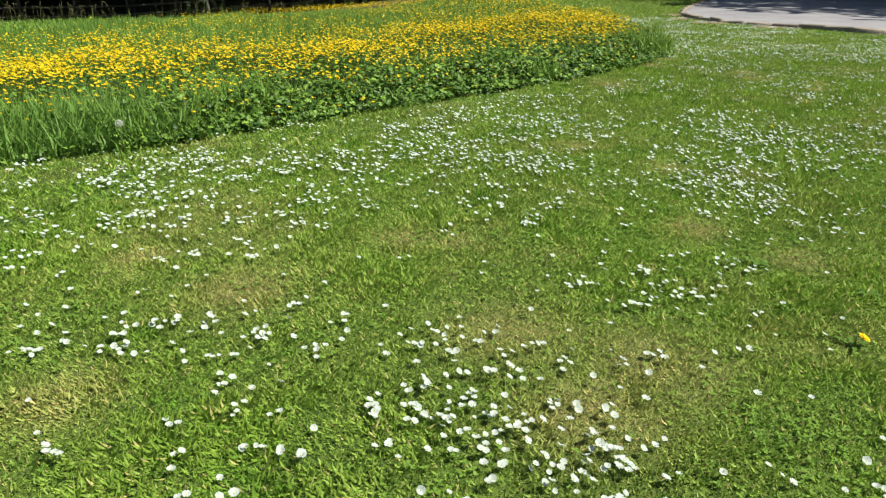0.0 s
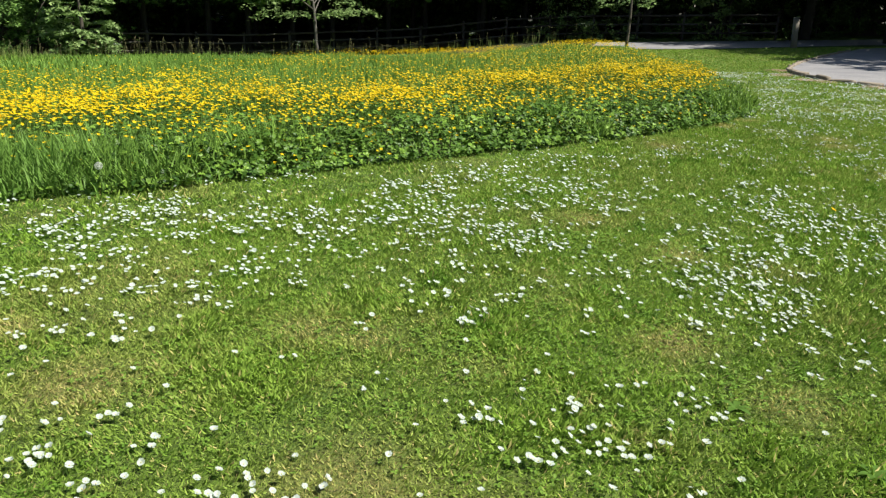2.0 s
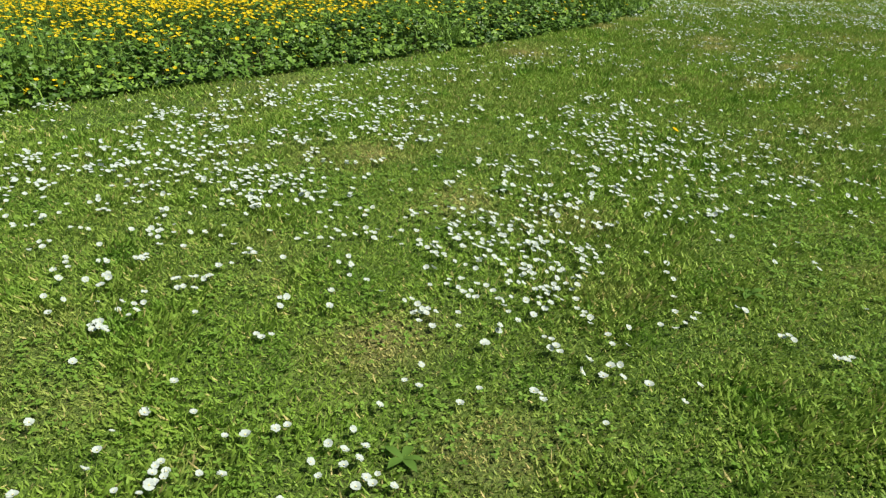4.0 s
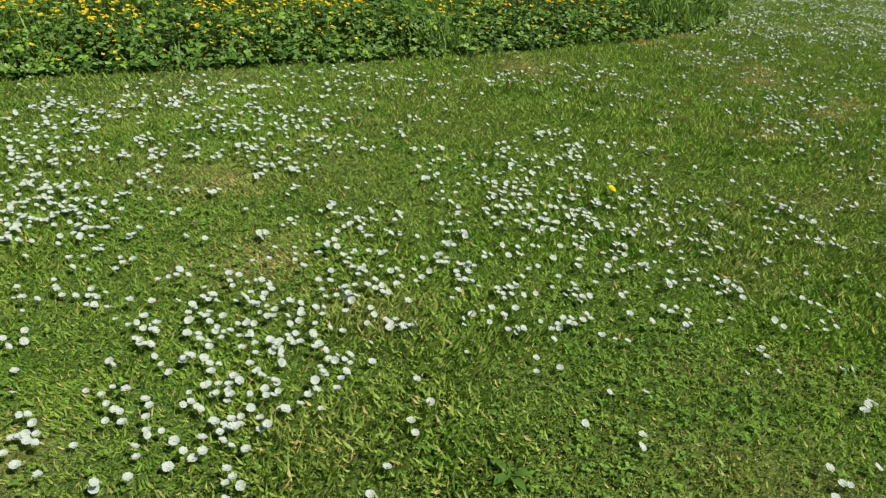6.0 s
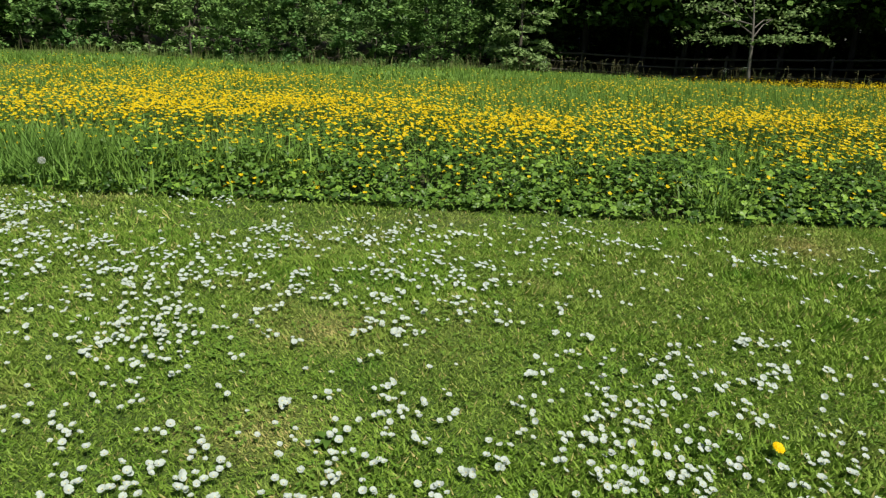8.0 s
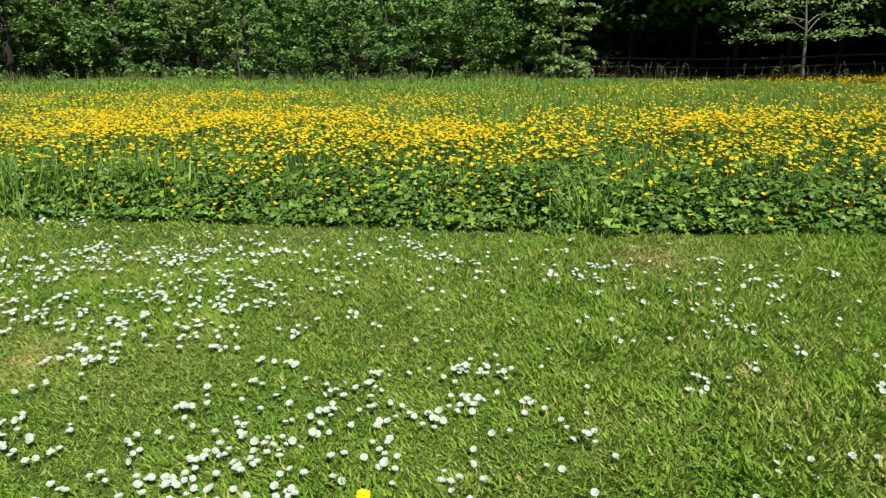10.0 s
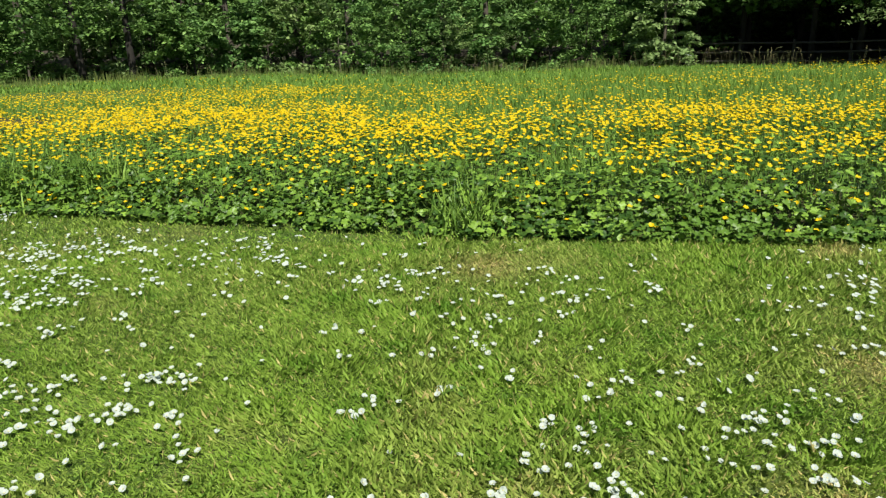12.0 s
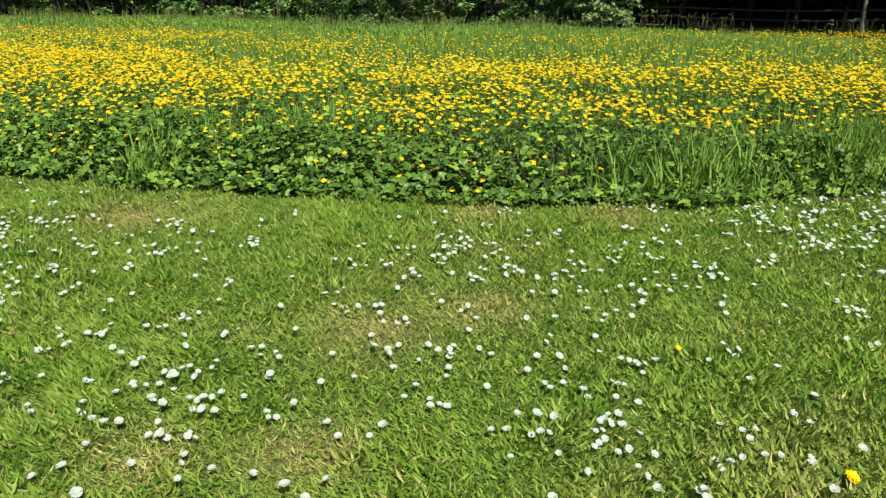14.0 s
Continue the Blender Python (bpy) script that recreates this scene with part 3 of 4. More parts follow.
def daisies():
    x, y = daisy_places()
    order = np.argsort(off_line(x, y))
    x, y = x[order], y[order]
    d = off_line(x, y)
    single = np.zeros(len(x), bool)
    seen = lawn_zone(x, y)
    single[np.where((d > 0.7) & seen)[0][:300]] = True
    n = len(x)
    yaw, tilt = DAISY_FACE + rng.normal(0, 0.7, n), -np.clip(rng.normal(0.30, 0.22, n), 0, 1.0)
    size, stem = np.clip(rng.normal(0.0224, 0.0032, n), 0.014, 0.030), rng.uniform(0.020, 0.042, n)
    z = height(x, y) + stem
    # A few hundred nearest are single plants.
    kinds = []
    for k in range(4):
        ring, disc = daisy_flower(k, 12 + k % 3)
        kinds.append([mesh_of("petals", np.array(ring[0]), ring[1], [WHITE]), mesh_of("disc", np.array(disc[0]), disc[1], [DISC]),
                      mesh_of("stem", np.array(STEM_SHAPE[0]) * (0.09, 0.09, 2.0), STEM_SHAPE[1], [STALK])])
    firsts = []
    for k in range(4):
        ob = base("daisy", 0, 0, 0, "white lawn daisy open above short grass", "daisy", "daisies on the lawn")
        for name, me in zip(("petals", "disc", "stem"), kinds[k]):
            part(name, me, ob)
        firsts.append(ob)
    rot = turns(yaw, tilt, rng.uniform(0, 6.3, n))
    for m, i in enumerate(np.where(single)[0]):
        at = Matrix.Translation((x[i], y[i], z[i])) @ Matrix(rot[i].tolist()).to_4x4()
        ob = firsts[m] if m < 4 else copy_thing(firsts[m % 4], at)
        ob.matrix_basis = at @ Matrix.Diagonal((size[i], size[i], size[i], 1))
    rest = ~single & (d < 2.8) & seen
    lots, which = [], []
    # Those far off are plain ragged discs.
    away = ~single & ~rest
    eight = ([(0, 0, 0.0)] + [((0.44 + 0.06 * (k % 2)) * math.cos(k * math.pi / 4), (0.44 + 0.06 * (k % 2)) * math.sin(k * math.pi / 4), 0.13) for k in range(8)], [(0, 1 + k, 1 + (k + 1) % 8) for k in range(8)])
    lots.append(spread(eight, np.stack([x[away], y[away], z[away]], 1), rot[away], size[away]))
    which.append(np.zeros(len(lots[-1][1]), int))
    for k in range(5):
        pick = rest & (np.arange(n) % 5 == k)
        ring, disc = daisy_flower(20 + k, 9 + k % 3)
        at = np.stack([x[pick], y[pick], z[pick]], 1)
        for shape, s, slot, r in ((ring, size[pick], 0, rot[pick]), (disc, size[pick], 1, rot[pick]),
                                  (STEM_SHAPE, np.stack([0.0018 + 0 * size[pick], 0.0018 + 0 * size[pick], stem[pick]], 1), 2, turns(0 * yaw[pick], 0 * yaw[pick]))):
            lots.append(spread(shape, at, r, s))
            which.append(np.full(len(lots[-1][1]), slot))
    stuff("daisy_carpet", joined(lots), [WHITE, DISC, STALK], "hundreds of white daisies scattered over lawn", "daisies", np.concatenate(which))


daisies()

# ---- meadow: leaves, grass, buttercups ----
TUFTS = [(-2.3, 5.2, 0.75), (-2.9, 4.7, 0.6), (-1.6, 6.4, 0.35), (1.1, 8.5, 0.18), (2.7, 11.3, 0.5), (2.9, 12.6, 0.7)]
GAPS = [(-4.2, 10.4, 0.7), (-2.3, 10.3, 0.5), (-3.6, 9.9, 0.6), (-2.0, 15.8, 1.5), (-4.2, 14.9, 1.6), (0.4, 19.4, 1.8), (-1.5, 17.9, 1.8), (-0.8, 14.8, 0.9), (-0.7, 16.7, 1.3), (-8.6, 14.3, 1.5),
        (-3.0, 10.8, 1.0), (-10.5, 19.0, 2.6), (-3.3, 18.3, 1.8), (-6.5, 10.3, 1.2), (-5.5, 20.0, 2.0), (-5.2, 13.2, 1.2), (-0.2, 8.9, 0.25), (-12.0, 12.0, 2.0), (-1.5, 12.2, 0.6)]


def grassiness(x, y):
    """1 where tall grass crowds out the buttercups."""
    g = 0.9 * smooth(drift(x, y, 2.4, 31) * 0.55 + drift(x, y, 0.8, 32) * 0.45, 0.60, 0.80)
    for cx, cy, r in TUFTS + GAPS:
        g = np.maximum(g, np.exp(-((x - cx) ** 2 + (y - cy) ** 2) / (r * r)))
    return g


def crest(x, y, s):
    """Height of the plants above the ground, s metres in from the edge."""
    return (0.07 + 0.215 * smooth(s, 0.0, 0.55)) * (0.76 + 0.35 * drift(x, y, 0.5, 33) + 0.2 * drift(x, y, 0.16, 36)) + 0.05 * smooth(s, 0.6, 2.0)


def cup_leaf():
    """A three-lobed, toothed leaf about one unit across, bent a little at its midribs."""
    v, f = [(0, 0, 0)], []
    for a, l in ((0.0, 0.62), (1.25, 0.5), (-1.25, 0.5)):
        c, s = math.sin(a), math.cos(a)
        n = len(v)
        for across, along, z in ((-0.26, 0.55, 0.09), (-0.13, 0.98, -0.02), (0.0, 0.78, -0.05), (0.13, 0.98, -0.02), (0.26, 0.55, 0.09)):
            across, along = across * l * 1.7, along * l
            v.append((across * s + along * c, along * s - across * c, z))
        f += [(0, n + 2, n), (n, n + 2, n + 1), (0, n + 4, n + 2), (n + 4, n + 3, n + 2)]
    return v, f


TALL_BLADE = ([(-0.5, 0, 0), (0.5, 0, 0), (-0.42, 0.04, 0.55), (0.42, 0.04, 0.55), (0.0, 0.22, 1.0)], [(0, 1, 3), (0, 3, 2), (2, 3, 4)])


def meadow_leaves():
    x, y = scattered(400000, -6, 4.5, 2.5, 18)
    s = side_of(x, y)
    near = (off_line(x, y) < 9) | (y > 5)
    rate = np.where(s < 0.65, 0.8, 0.30 * np.exp(-(s - 0.65) / 1.6)) * (1 - 0.75 * grassiness(x, y))
    rate *= 0.30 + 1.0 * smooth(drift(x, y, 0.2, 34) * 0.6 + drift(x, y, 0.09, 35) * 0.4, 0.36, 0.6)
    rate *= np.where(y > 13, 0.35, 1) * np.where(x < -3.5, 0.4, 1)
    keep = (s > -0.03) & (s < 5) & near & (rng.random(len(x)) < rate)
    x, y, s = x[keep], y[keep], s[keep]
    n = len(x)
    top = crest(x, y, s)
    up = top * rng.uniform(0.05, 1.0, n) ** 0.8
    out = EDGE[8] - EDGE[6]
    yaw = math.atan2(out[1], out[0]) + np.pi + rng.normal(0, 1.5, n)
    tilt = rng.normal(0.55, 0.35, n) * np.where(s < 0.5, 1.0, 0.6)
    made = spread(cup_leaf(), np.stack([x, y, height(x, y) + up], 1), turns(yaw + np.pi, tilt, rng.uniform(-1.2, 1.2, n)), rng.uniform(0.038, 0.074, n))
    stuff("buttercup_leaves", made, [CUP_LEAF], "dense dark green lobed buttercup leaves at meadow edge", "leaves")


def meadow_grass():
    lots = []
    for count, lo, hi, box, tall, wide in ((200000, 0.0, 5, (-9, 4, 0, 18), (0.20, 0.40), (0.009, 0.016)),
                                           (260000, 5, 14, (-18, 3.4, -1, 34), (0.24, 0.42), (0.008, 0.016)),
                                           (60000, 0.0, 5, (-4, 3.6, 18, 41), (0.2, 0.38), (0.012, 0.024)),
                                           (190000, 14, 45, (-48, 2, -12, 48), (0.22, 0.38), (0.02, 0.045))):
        x, y = scattered(count, *box)
        s = side_of(x, y)
        r = np.hypot(x - HUB[0], y - HUB[1])
        keep = (s > lo) & (s <= hi) & (r < 42.5) & ~on_road(x, y)
        x, y, s = x[keep], y[keep], s[keep]
        g = grassiness(x, y)
        keep = rng.random(len(x)) < (0.22 * smooth(s, 0.0, 0.4) + 0.10 + 0.85 * g if count == 200000 else 0.6 + 0.4 * g)
        x, y, s, g = x[keep], y[keep], s[keep], g[keep]
        n = len(x)
        size = np.stack([rng.uniform(*wide, n), rng.uniform(0.5, 1.8, n) * 0.35, rng.uniform(*tall, n) * (0.56 + 0.5 * g) * (0.45 + 0.55 * smooth(s, -0.05, 0.5))], 1)
        made = spread(TALL_BLADE, np.stack([x, y, height(x, y) - 0.01], 1), turns(rng.uniform(0, 6.3, n), np.abs(rng.normal(0.12, 0.16, n)), rng.uniform(0, 6.3, n)), size)
        lots.append(made)
    for cx, cy, r in TUFTS:
        n = int((2600 if r > 0.55 and cx < 0 else 550) * r)
        x, y = rng.normal(cx, 0.6 * r, n), rng.normal(cy, 0.6 * r, n)
        s = side_of(x, y)
        x, y, s = x[s > 0.02], y[s > 0.02], s[s > 0.02]
        n = len(x)
        size = np.stack([rng.uniform(0.009, 0.017, n), rng.uniform(0.3, 1.0, n), rng.uniform(0.20, 0.44, n) * (0.6 + 0.4 * smooth(s, 0.0, 0.4))], 1)
        lots.append(spread(TALL_BLADE, np.stack([x, y, height(x, y) - 0.01], 1), turns(rng.uniform(0, 6.3, n), np.abs(rng.normal(0.15, 0.16, n)), rng.uniform(0, 6.3, n)), size))
    stuff("meadow_grass", joined(lots), [MEADOW_BLADE], "tall uncut green meadow grass among buttercups", "grass")


def cup_flower(seed):
    """Five rounded petals in an open bowl, one unit across; then the centre."""
    r = random.Random(seed)
    v, f = [], []
    for k in range(5):
        a = 2 * math.pi * (k + r.uniform(-0.08, 0.08)) / 5
        c, s = math.cos(a), math.sin(a)
        n = len(v)
        lift = r.uniform(0.16, 0.28)
        for along, across, z in ((0.03, 0, 0), (0.30, -0.25, lift * 0.55), (0.49, -0.13, lift), (0.49, 0.13, lift), (0.30, 0.25, lift * 0.55)):
            v.append((along * c - across * s, along * s + across * c, z))
        f += [(n, n + 1, n + 2), (n, n + 2, n + 3), (n, n + 3, n + 4)]
    v2 = [(0, 0, 0.14)] + [(0.12 * math.cos(k * math.pi / 2), 0.12 * math.sin(k * math.pi / 2), 0.05) for k in range(4)]
    return (v, f), (v2, [(0, 1 + k, 1 + (k + 1) % 4) for k in range(4)])


SMALL_CUP = ([(0, 0, 0)] + [(0.5 * math.cos(k * math.pi / 2.5), 0.5 * math.sin(k * math.pi / 2.5), 0.2) for k in range(5)], [(0, 1 + k, 1 + (k + 1) % 5) for k in range(5)])


# Where the buttercups stand thickest.
CUP_DRIFTS = [(-3.9, 7.0, 0.8), (-3.1, 7.6, 0.8), (-2.3, 8.0, 0.7), (-8.2, 8.3, 1.8), (-2.8, 8.7, 0.7), (-1.8, 8.8, 0.6), (-1.3, 9.3, 0.6), (-0.9, 11.6, 0.8), (-0.3, 12.0, 0.8),
              (0.2, 12.1, 0.5), (0.2, 13.1, 0.5), (-0.6, 9.9, 0.5), (0.8, 9.9, 0.4), (-0.2, 10.0, 0.5), (-5.1, 8.2, 1.1), (-5.1, 11.6, 1.0), (0.3, 11.2, 0.4), (1.7, 14.2, 1.0),
              (2.2, 15.9, 1.1), (-1.6, 10.3, 0.5), (0.2, 9.0, 0.4), (0.3, 10.4, 0.5), (-2.6, 6.7, 0.6), (-1.7, 8.1, 0.6), (-0.4, 8.2, 0.35), (0.0, 24.6, 0.9), (-6.5, 7.5, 1.3), (-7.0, 9.6, 1.5), (-4.7, 9.2, 0.8), (-9.8, 9.8, 1.8), (-5.8, 12.3, 0.9)]


def cup_places(count, box, lo, hi, peak):
    x, y = scattered(count, *box)
    s = side_of(x, y)
    keep = (s > lo) & (s < hi) & ~on_road(x, y) & (np.hypot(x - HUB[0], y - HUB[1]) < 41)
    x, y, s = x[keep], y[keep], s[keep]
    patches = smooth(drift(x, y, 1.6, 41) * 0.5 + drift(x, y, 0.45, 42) * 0.5, 0.30, 0.64)
    thick = np.zeros(len(x))
    for cx, cy, r in CUP_DRIFTS:
        thick = np.maximum(thick, np.exp(-((x - cx) ** 2 + (y - cy) ** 2) / (r * r)))
    patches = (0.12 + 0.30 * patches) * (1 - 0.5 * smooth(s, 5, 9)) + thick * (0.35 + 0.65 * patches)
    rate = peak * (0.12 + 0.88 * smooth(s, 0.10, 0.50 + 0.5 * smooth(y, 9.8, 11.2))) * (0.16 + 0.90 * patches) * (1 - 0.88 * grassiness(x, y))
    rate *= (1 - 0.9 * smooth(s, 8.5, 21.0)) * (1 - 0.9 * smooth(np.hypot(x - HUB[0], y - HUB[1]), 26, 35)) * (1 - 0.15 * smooth(s, 1.2, 3.0))
    rate *= np.where(s > 12, 0.12 + 1.0 * smooth(drift(x, y, 5.0, 43), 0.5, 0.75), 1) * np.where((s > 9) & (y > 22), 0.4, 1)
    keep = rng.random(len(x)) < rate
    return x[keep], y[keep], s[keep]


def buttercups():
    x, y, s = cup_places(120000, (-7, 3.4, 2.2, 17), 0.05, 4.5, 0.52)
    n = len(x)
    z = height(x, y) + crest(x, y, s) * np.where(s < 0.45, rng.uniform(0.55, 1.12, n), rng.uniform(0.92, 1.32, n))
    yaw, tilt, size = DAISY_FACE + rng.normal(0, 0.9, n), -np.abs(rng.normal(0.25, 0.25, n)), rng.uniform(0.026, 0.036, n)
    rot = turns(yaw, tilt, rng.uniform(0, 6.3, n))
    single = np.zeros(n, bool)
    edge_most = np.where((s < 0.8) & (y > 5.0) & (y < 12.5) & (x > -2))[0]
    single[edge_most[:260]] = True
    firsts = []
    for k in range(3):
        bowl, centre = cup_flower(k)
        ob = base("buttercup", 0, 0, 0, "glossy yellow buttercup on a thin green stalk", "buttercup", "buttercups along the mown edge")
        part("petals", mesh_of("petals", np.array(bowl[0]), bowl[1], [YELLOW]), ob)
        part("centre", mesh_of("centre", np.array(centre[0]), centre[1], [ORANGE]), ob)
        part("stem", mesh_of("stem", np.array(STEM_SHAPE[0]) * (0.07, 0.07, 4.0), STEM_SHAPE[1], [STALK]), ob)
        firsts.append(ob)
    for m, i in enumerate(np.where(single)[0]):
        at = Matrix.Translation((x[i], y[i], z[i])) @ Matrix(rot[i].tolist()).to_4x4()
        ob = firsts[m] if m < 3 else copy_thing(firsts[m % 3], at)
        ob.matrix_basis = at @ Matrix.Diagonal((size[i], size[i], size[i], 1))
    lots, which = [], []
    for k in range(4):
        pick = ~single & (np.arange(n) % 4 == k)
        bowl, centre = cup_flower(10 + k)
        at = np.stack([x[pick], y[pick], z[pick]], 1)
        still = turns(0 * yaw[pick], 0 * yaw[pick])
        for shape, sz, slot, r in ((bowl, size[pick], 0, rot[pick]), (centre, size[pick], 1, rot[pick]),
                                   (([(-0.5, 0, -1), (0.5, 0, -1), (0, 0, 0)], [(0, 1, 2)]), np.stack([0.003 + 0 * size[pick], 0.003 + 0 * size[pick], np.full(pick.sum(), 0.24)], 1), 2, still)):
            lots.append(spread(shape, at, r, sz))
            which.append(np.full(len(lots[-1][1]), slot))
    for count, box, lo, hi, peak, wide in ((95000, (-16, 3.4, -2, 30), 4.5, 11, 0.95, (0.030, 0.042)), (90000, (-40, 3.0, -10, 44), 11, 40, 0.36, (0.036, 0.052)), (26000, (-2, 3.6, 17, 40), 0.1, 4.5, 0.6, (0.034, 0.046))):
        x, y, s = cup_places(count, box, lo, hi, peak)
        n = len(x)
        z = height(x, y) + crest(x, y, s) * rng.uniform(0.8, 1.18, n)
        lots.append(spread(SMALL_CUP, np.stack([x, y, z], 1), turns(DAISY_FACE + rng.normal(0, 1, n), -np.abs(rng.normal(0.2, 0.25, n)), rng.uniform(0, 6, n)), rng.uniform(*wide, n)))
        which.append(np.zeros(len(lots[-1][1]), int))
    stuff("buttercup_carpet", joined(lots), [YELLOW, ORANGE, STALK], "thick drifts of bright yellow buttercups in meadow", "buttercups", np.concatenate(which))


meadow_leaves()
meadow_grass()
buttercups()


# ---- single plants on the lawn ----
def strap(l, w, rise, droop, teeth=0.0):
    """A leaf lying outwards from its root, corners and triangles, with a folded midrib."""
    v, f = [], []
    for k in range(7):
        u = k / 6
        half = w * math.sin(math.pi * min(1, 0.12 + 0.88 * u) ** 1.2) * (1 - teeth * (k % 2))
        z = rise * math.sin(u * math.pi * 0.6) - droop * u * u
        v += [(-half, u * l, z + 0.25 * half), (0, u * l, z), (half, u * l, z + 0.25 * half)]
    for k in range(6):
        a = 3 * k
        f += [(a, a + 1, a + 4), (a, a + 4, a + 3), (a + 1, a + 2, a + 5), (a + 1, a + 5, a + 4)]
    return v, f


def turned(shape, degrees):
    c, s = math.cos(radians(degrees)), math.sin(radians(degrees))
    return [(x * c - y * s, x * s + y * c, z) for x, y, z in shape[0]], shape[1]


def dandelion(x, y, seed, tall, across):
    r = random.Random(seed)
    z = float(height(x, y))
    ob = base("dandelion", x, y, z, "bright yellow dandelion head low in the grass", "dandelion", "dandelions on the lawn")
    rays = []
    for layer, (l, up, n) in enumerate(((0.5, 0.10, 26), (0.42, 0.28, 22), (0.30, 0.5, 16), (0.16, 0.62, 10))):
        for k in range(n):
            a = 360 * (k + r.random() * 0.6) / n
            m = l * r.uniform(0.9, 1.08)
            w = 0.045
            ray = ([(-w * 0.5, 0.03, 0.05), (w * 0.5, 0.03, 0.05), (w, m * 0.9, up * m), (w * 0.5, m, up * m), (-w * 0.5, m, up * m), (-w, m * 0.9, up * m)], [(0, 1, 2), (0, 2, 5), (5, 2, 3), (5, 3, 4)])
            rays.append(turned(ray, a))
    v, f = joined(rays)
    head = part("flower_head", mesh_of("flower_head", v * across + (0, 0, tall), f, [DANDELION]), ob)
    head.rotation_euler = (radians(-28), radians(r.uniform(-6, 6)), radians(SUN_BEARING))
    part("stem", mesh_of("stem", *tube([(0.004, 0, 0), (0.001, 0, tall * 0.6), (0, 0, tall)], [0.0022, 0.002, 0.002], 6), [STALK]), ob)
    for k in range(5):
        v, f = turned(strap(r.uniform(0.05, 0.09), 0.010, 0.025, 0.01, 0.45), 72 * k + r.uniform(-20, 20))
        part("leaf", mesh_of("leaf", v, f, [BROAD]), ob)


def rosette(x, y, seed):
    r = random.Random(seed)
    ob = base("plantain", x, y, float(height(x, y)) + 0.012, "flat rosette of broad dark green plantain leaves", "weed", "broad-leaved weeds in the lawn")
    n = r.randint(5, 7)
    for k in range(n):
        v, f = turned(strap(r.uniform(0.035, 0.065), r.uniform(0.008, 0.013), r.uniform(0.008, 0.02), 0.008), 360 * k / n + r.uniform(-18, 18))
        part("leaf", mesh_of("leaf", v, f, [BROAD]), ob)


def seed_clock(x, y):
    z = float(height(x, y))
    ob = base("dandelion_clock", x, y, z, "pale round dandelion seed head at meadow edge", "dandelion")
    part("stem", mesh_of("stem", *tube([(0, 0, 0), (0.006, 0, 0.1), (0, 0, 0.205)], [0.003, 0.0025, 0.002], 6), [STALK]), ob)
    r = random.Random(5)
    spikes = []
    for k in range(110):
        u, w = math.acos(1 - 2 * (k + 0.5) / 110), k * 2.39996
        d = Vector((math.sin(u) * math.cos(w), math.sin(u) * math.sin(w), math.cos(u)))
        a = d.orthogonal().normalized()
        b = d.cross(a)
        tip, rim = d * 0.022, d * 0.026
        v = [d * 0.004 + a * 0.0006, d * 0.004 - a * 0.0006, tip] + [rim + 0.0055 * (math.cos(q) * a + math.sin(q) * b) for q in (0, 1.57, 3.14, 4.71)]
        spikes.append(([tuple(p) for p in v], [(0, 1, 2), (2, 3, 4), (2, 5, 6)]))
    v, f = joined(spikes)
    part("seed_head", mesh_of("seed_head", v + (0, 0, 0.21), f, [FLUFF]), ob, "white fluffy seed head")


for n, (x, y, tall, across) in enumerate(DANDELIONS):
    dandelion(x, y, n, tall, across)
for n, (x, y) in enumerate(((1.97, 4.99), (1.93, 3.23), (2.87, 4.21), (1.59, 8.12), (2.92, 7.58), (4.46, 9.91), (2.27, 2.95))):
    rosette(x, y, n)
seed_clock(-1.96, 5.02)


# ---- far side of the meadow: tall weeds, fence, lane posts ----
def polar(bearing, r):
    b = radians(bearing)
    return HUB[0] - r * math.sin(b), HUB[1] + r * math.cos(b)


def tall_weeds():
    lots, r = [], random.Random(11)
    for k in range(270):
        b, d = r.uniform(8, 88), r.uniform(38.0, 42.0)
        if r.random() < 0.5:
            b = r.choice((40, 43, 47, 52, 30, 33, 24, 28, 61)) + r.gauss(0, 1.4)
        x, y = polar(b, d)
        if side_of(np.array([x]), np.array([y]))[0] < 0.3:
            continue
        z, h, a = float(height(x, y)) - 0.02, r.uniform(0.45, 1.05), r.uniform(0, 6.28)
        bend = r.choice((0.05, 0.12, 0.3, 0.42)) * h
        dx, dy = math.cos(a) * bend, math.sin(a) * bend
        pts = [(x, y, z), (x + 0.2 * dx, y + 0.2 * dy, z + 0.55 * h), (x + 0.6 * dx, y + 0.6 * dy, z + 0.9 * h), (x + 1.2 * dx, y + 1.2 * dy, z + (0.95 if bend > 0.15 * h else 1.05) * h)]
        lots.append(tube(pts, [0.007, 0.006, 0.008, 0.012], 3))
        for q in range(r.randint(1, 4)):
            u = r.uniform(0.3, 0.95)
            leaf = turned(strap(r.uniform(0.05, 0.11), 0.014, 0.03, 0.05), r.uniform(0, 360))
            lots.append(([(p[0] + x + 0.5 * dx * u, p[1] + y + 0.5 * dy * u, p[2] + z + u * h) for p in leaf[0]], leaf[1]))
    stuff("tall_weeds", joined(lots), [WEED], "tall brownish nettles and grass heads before woods", "weeds")


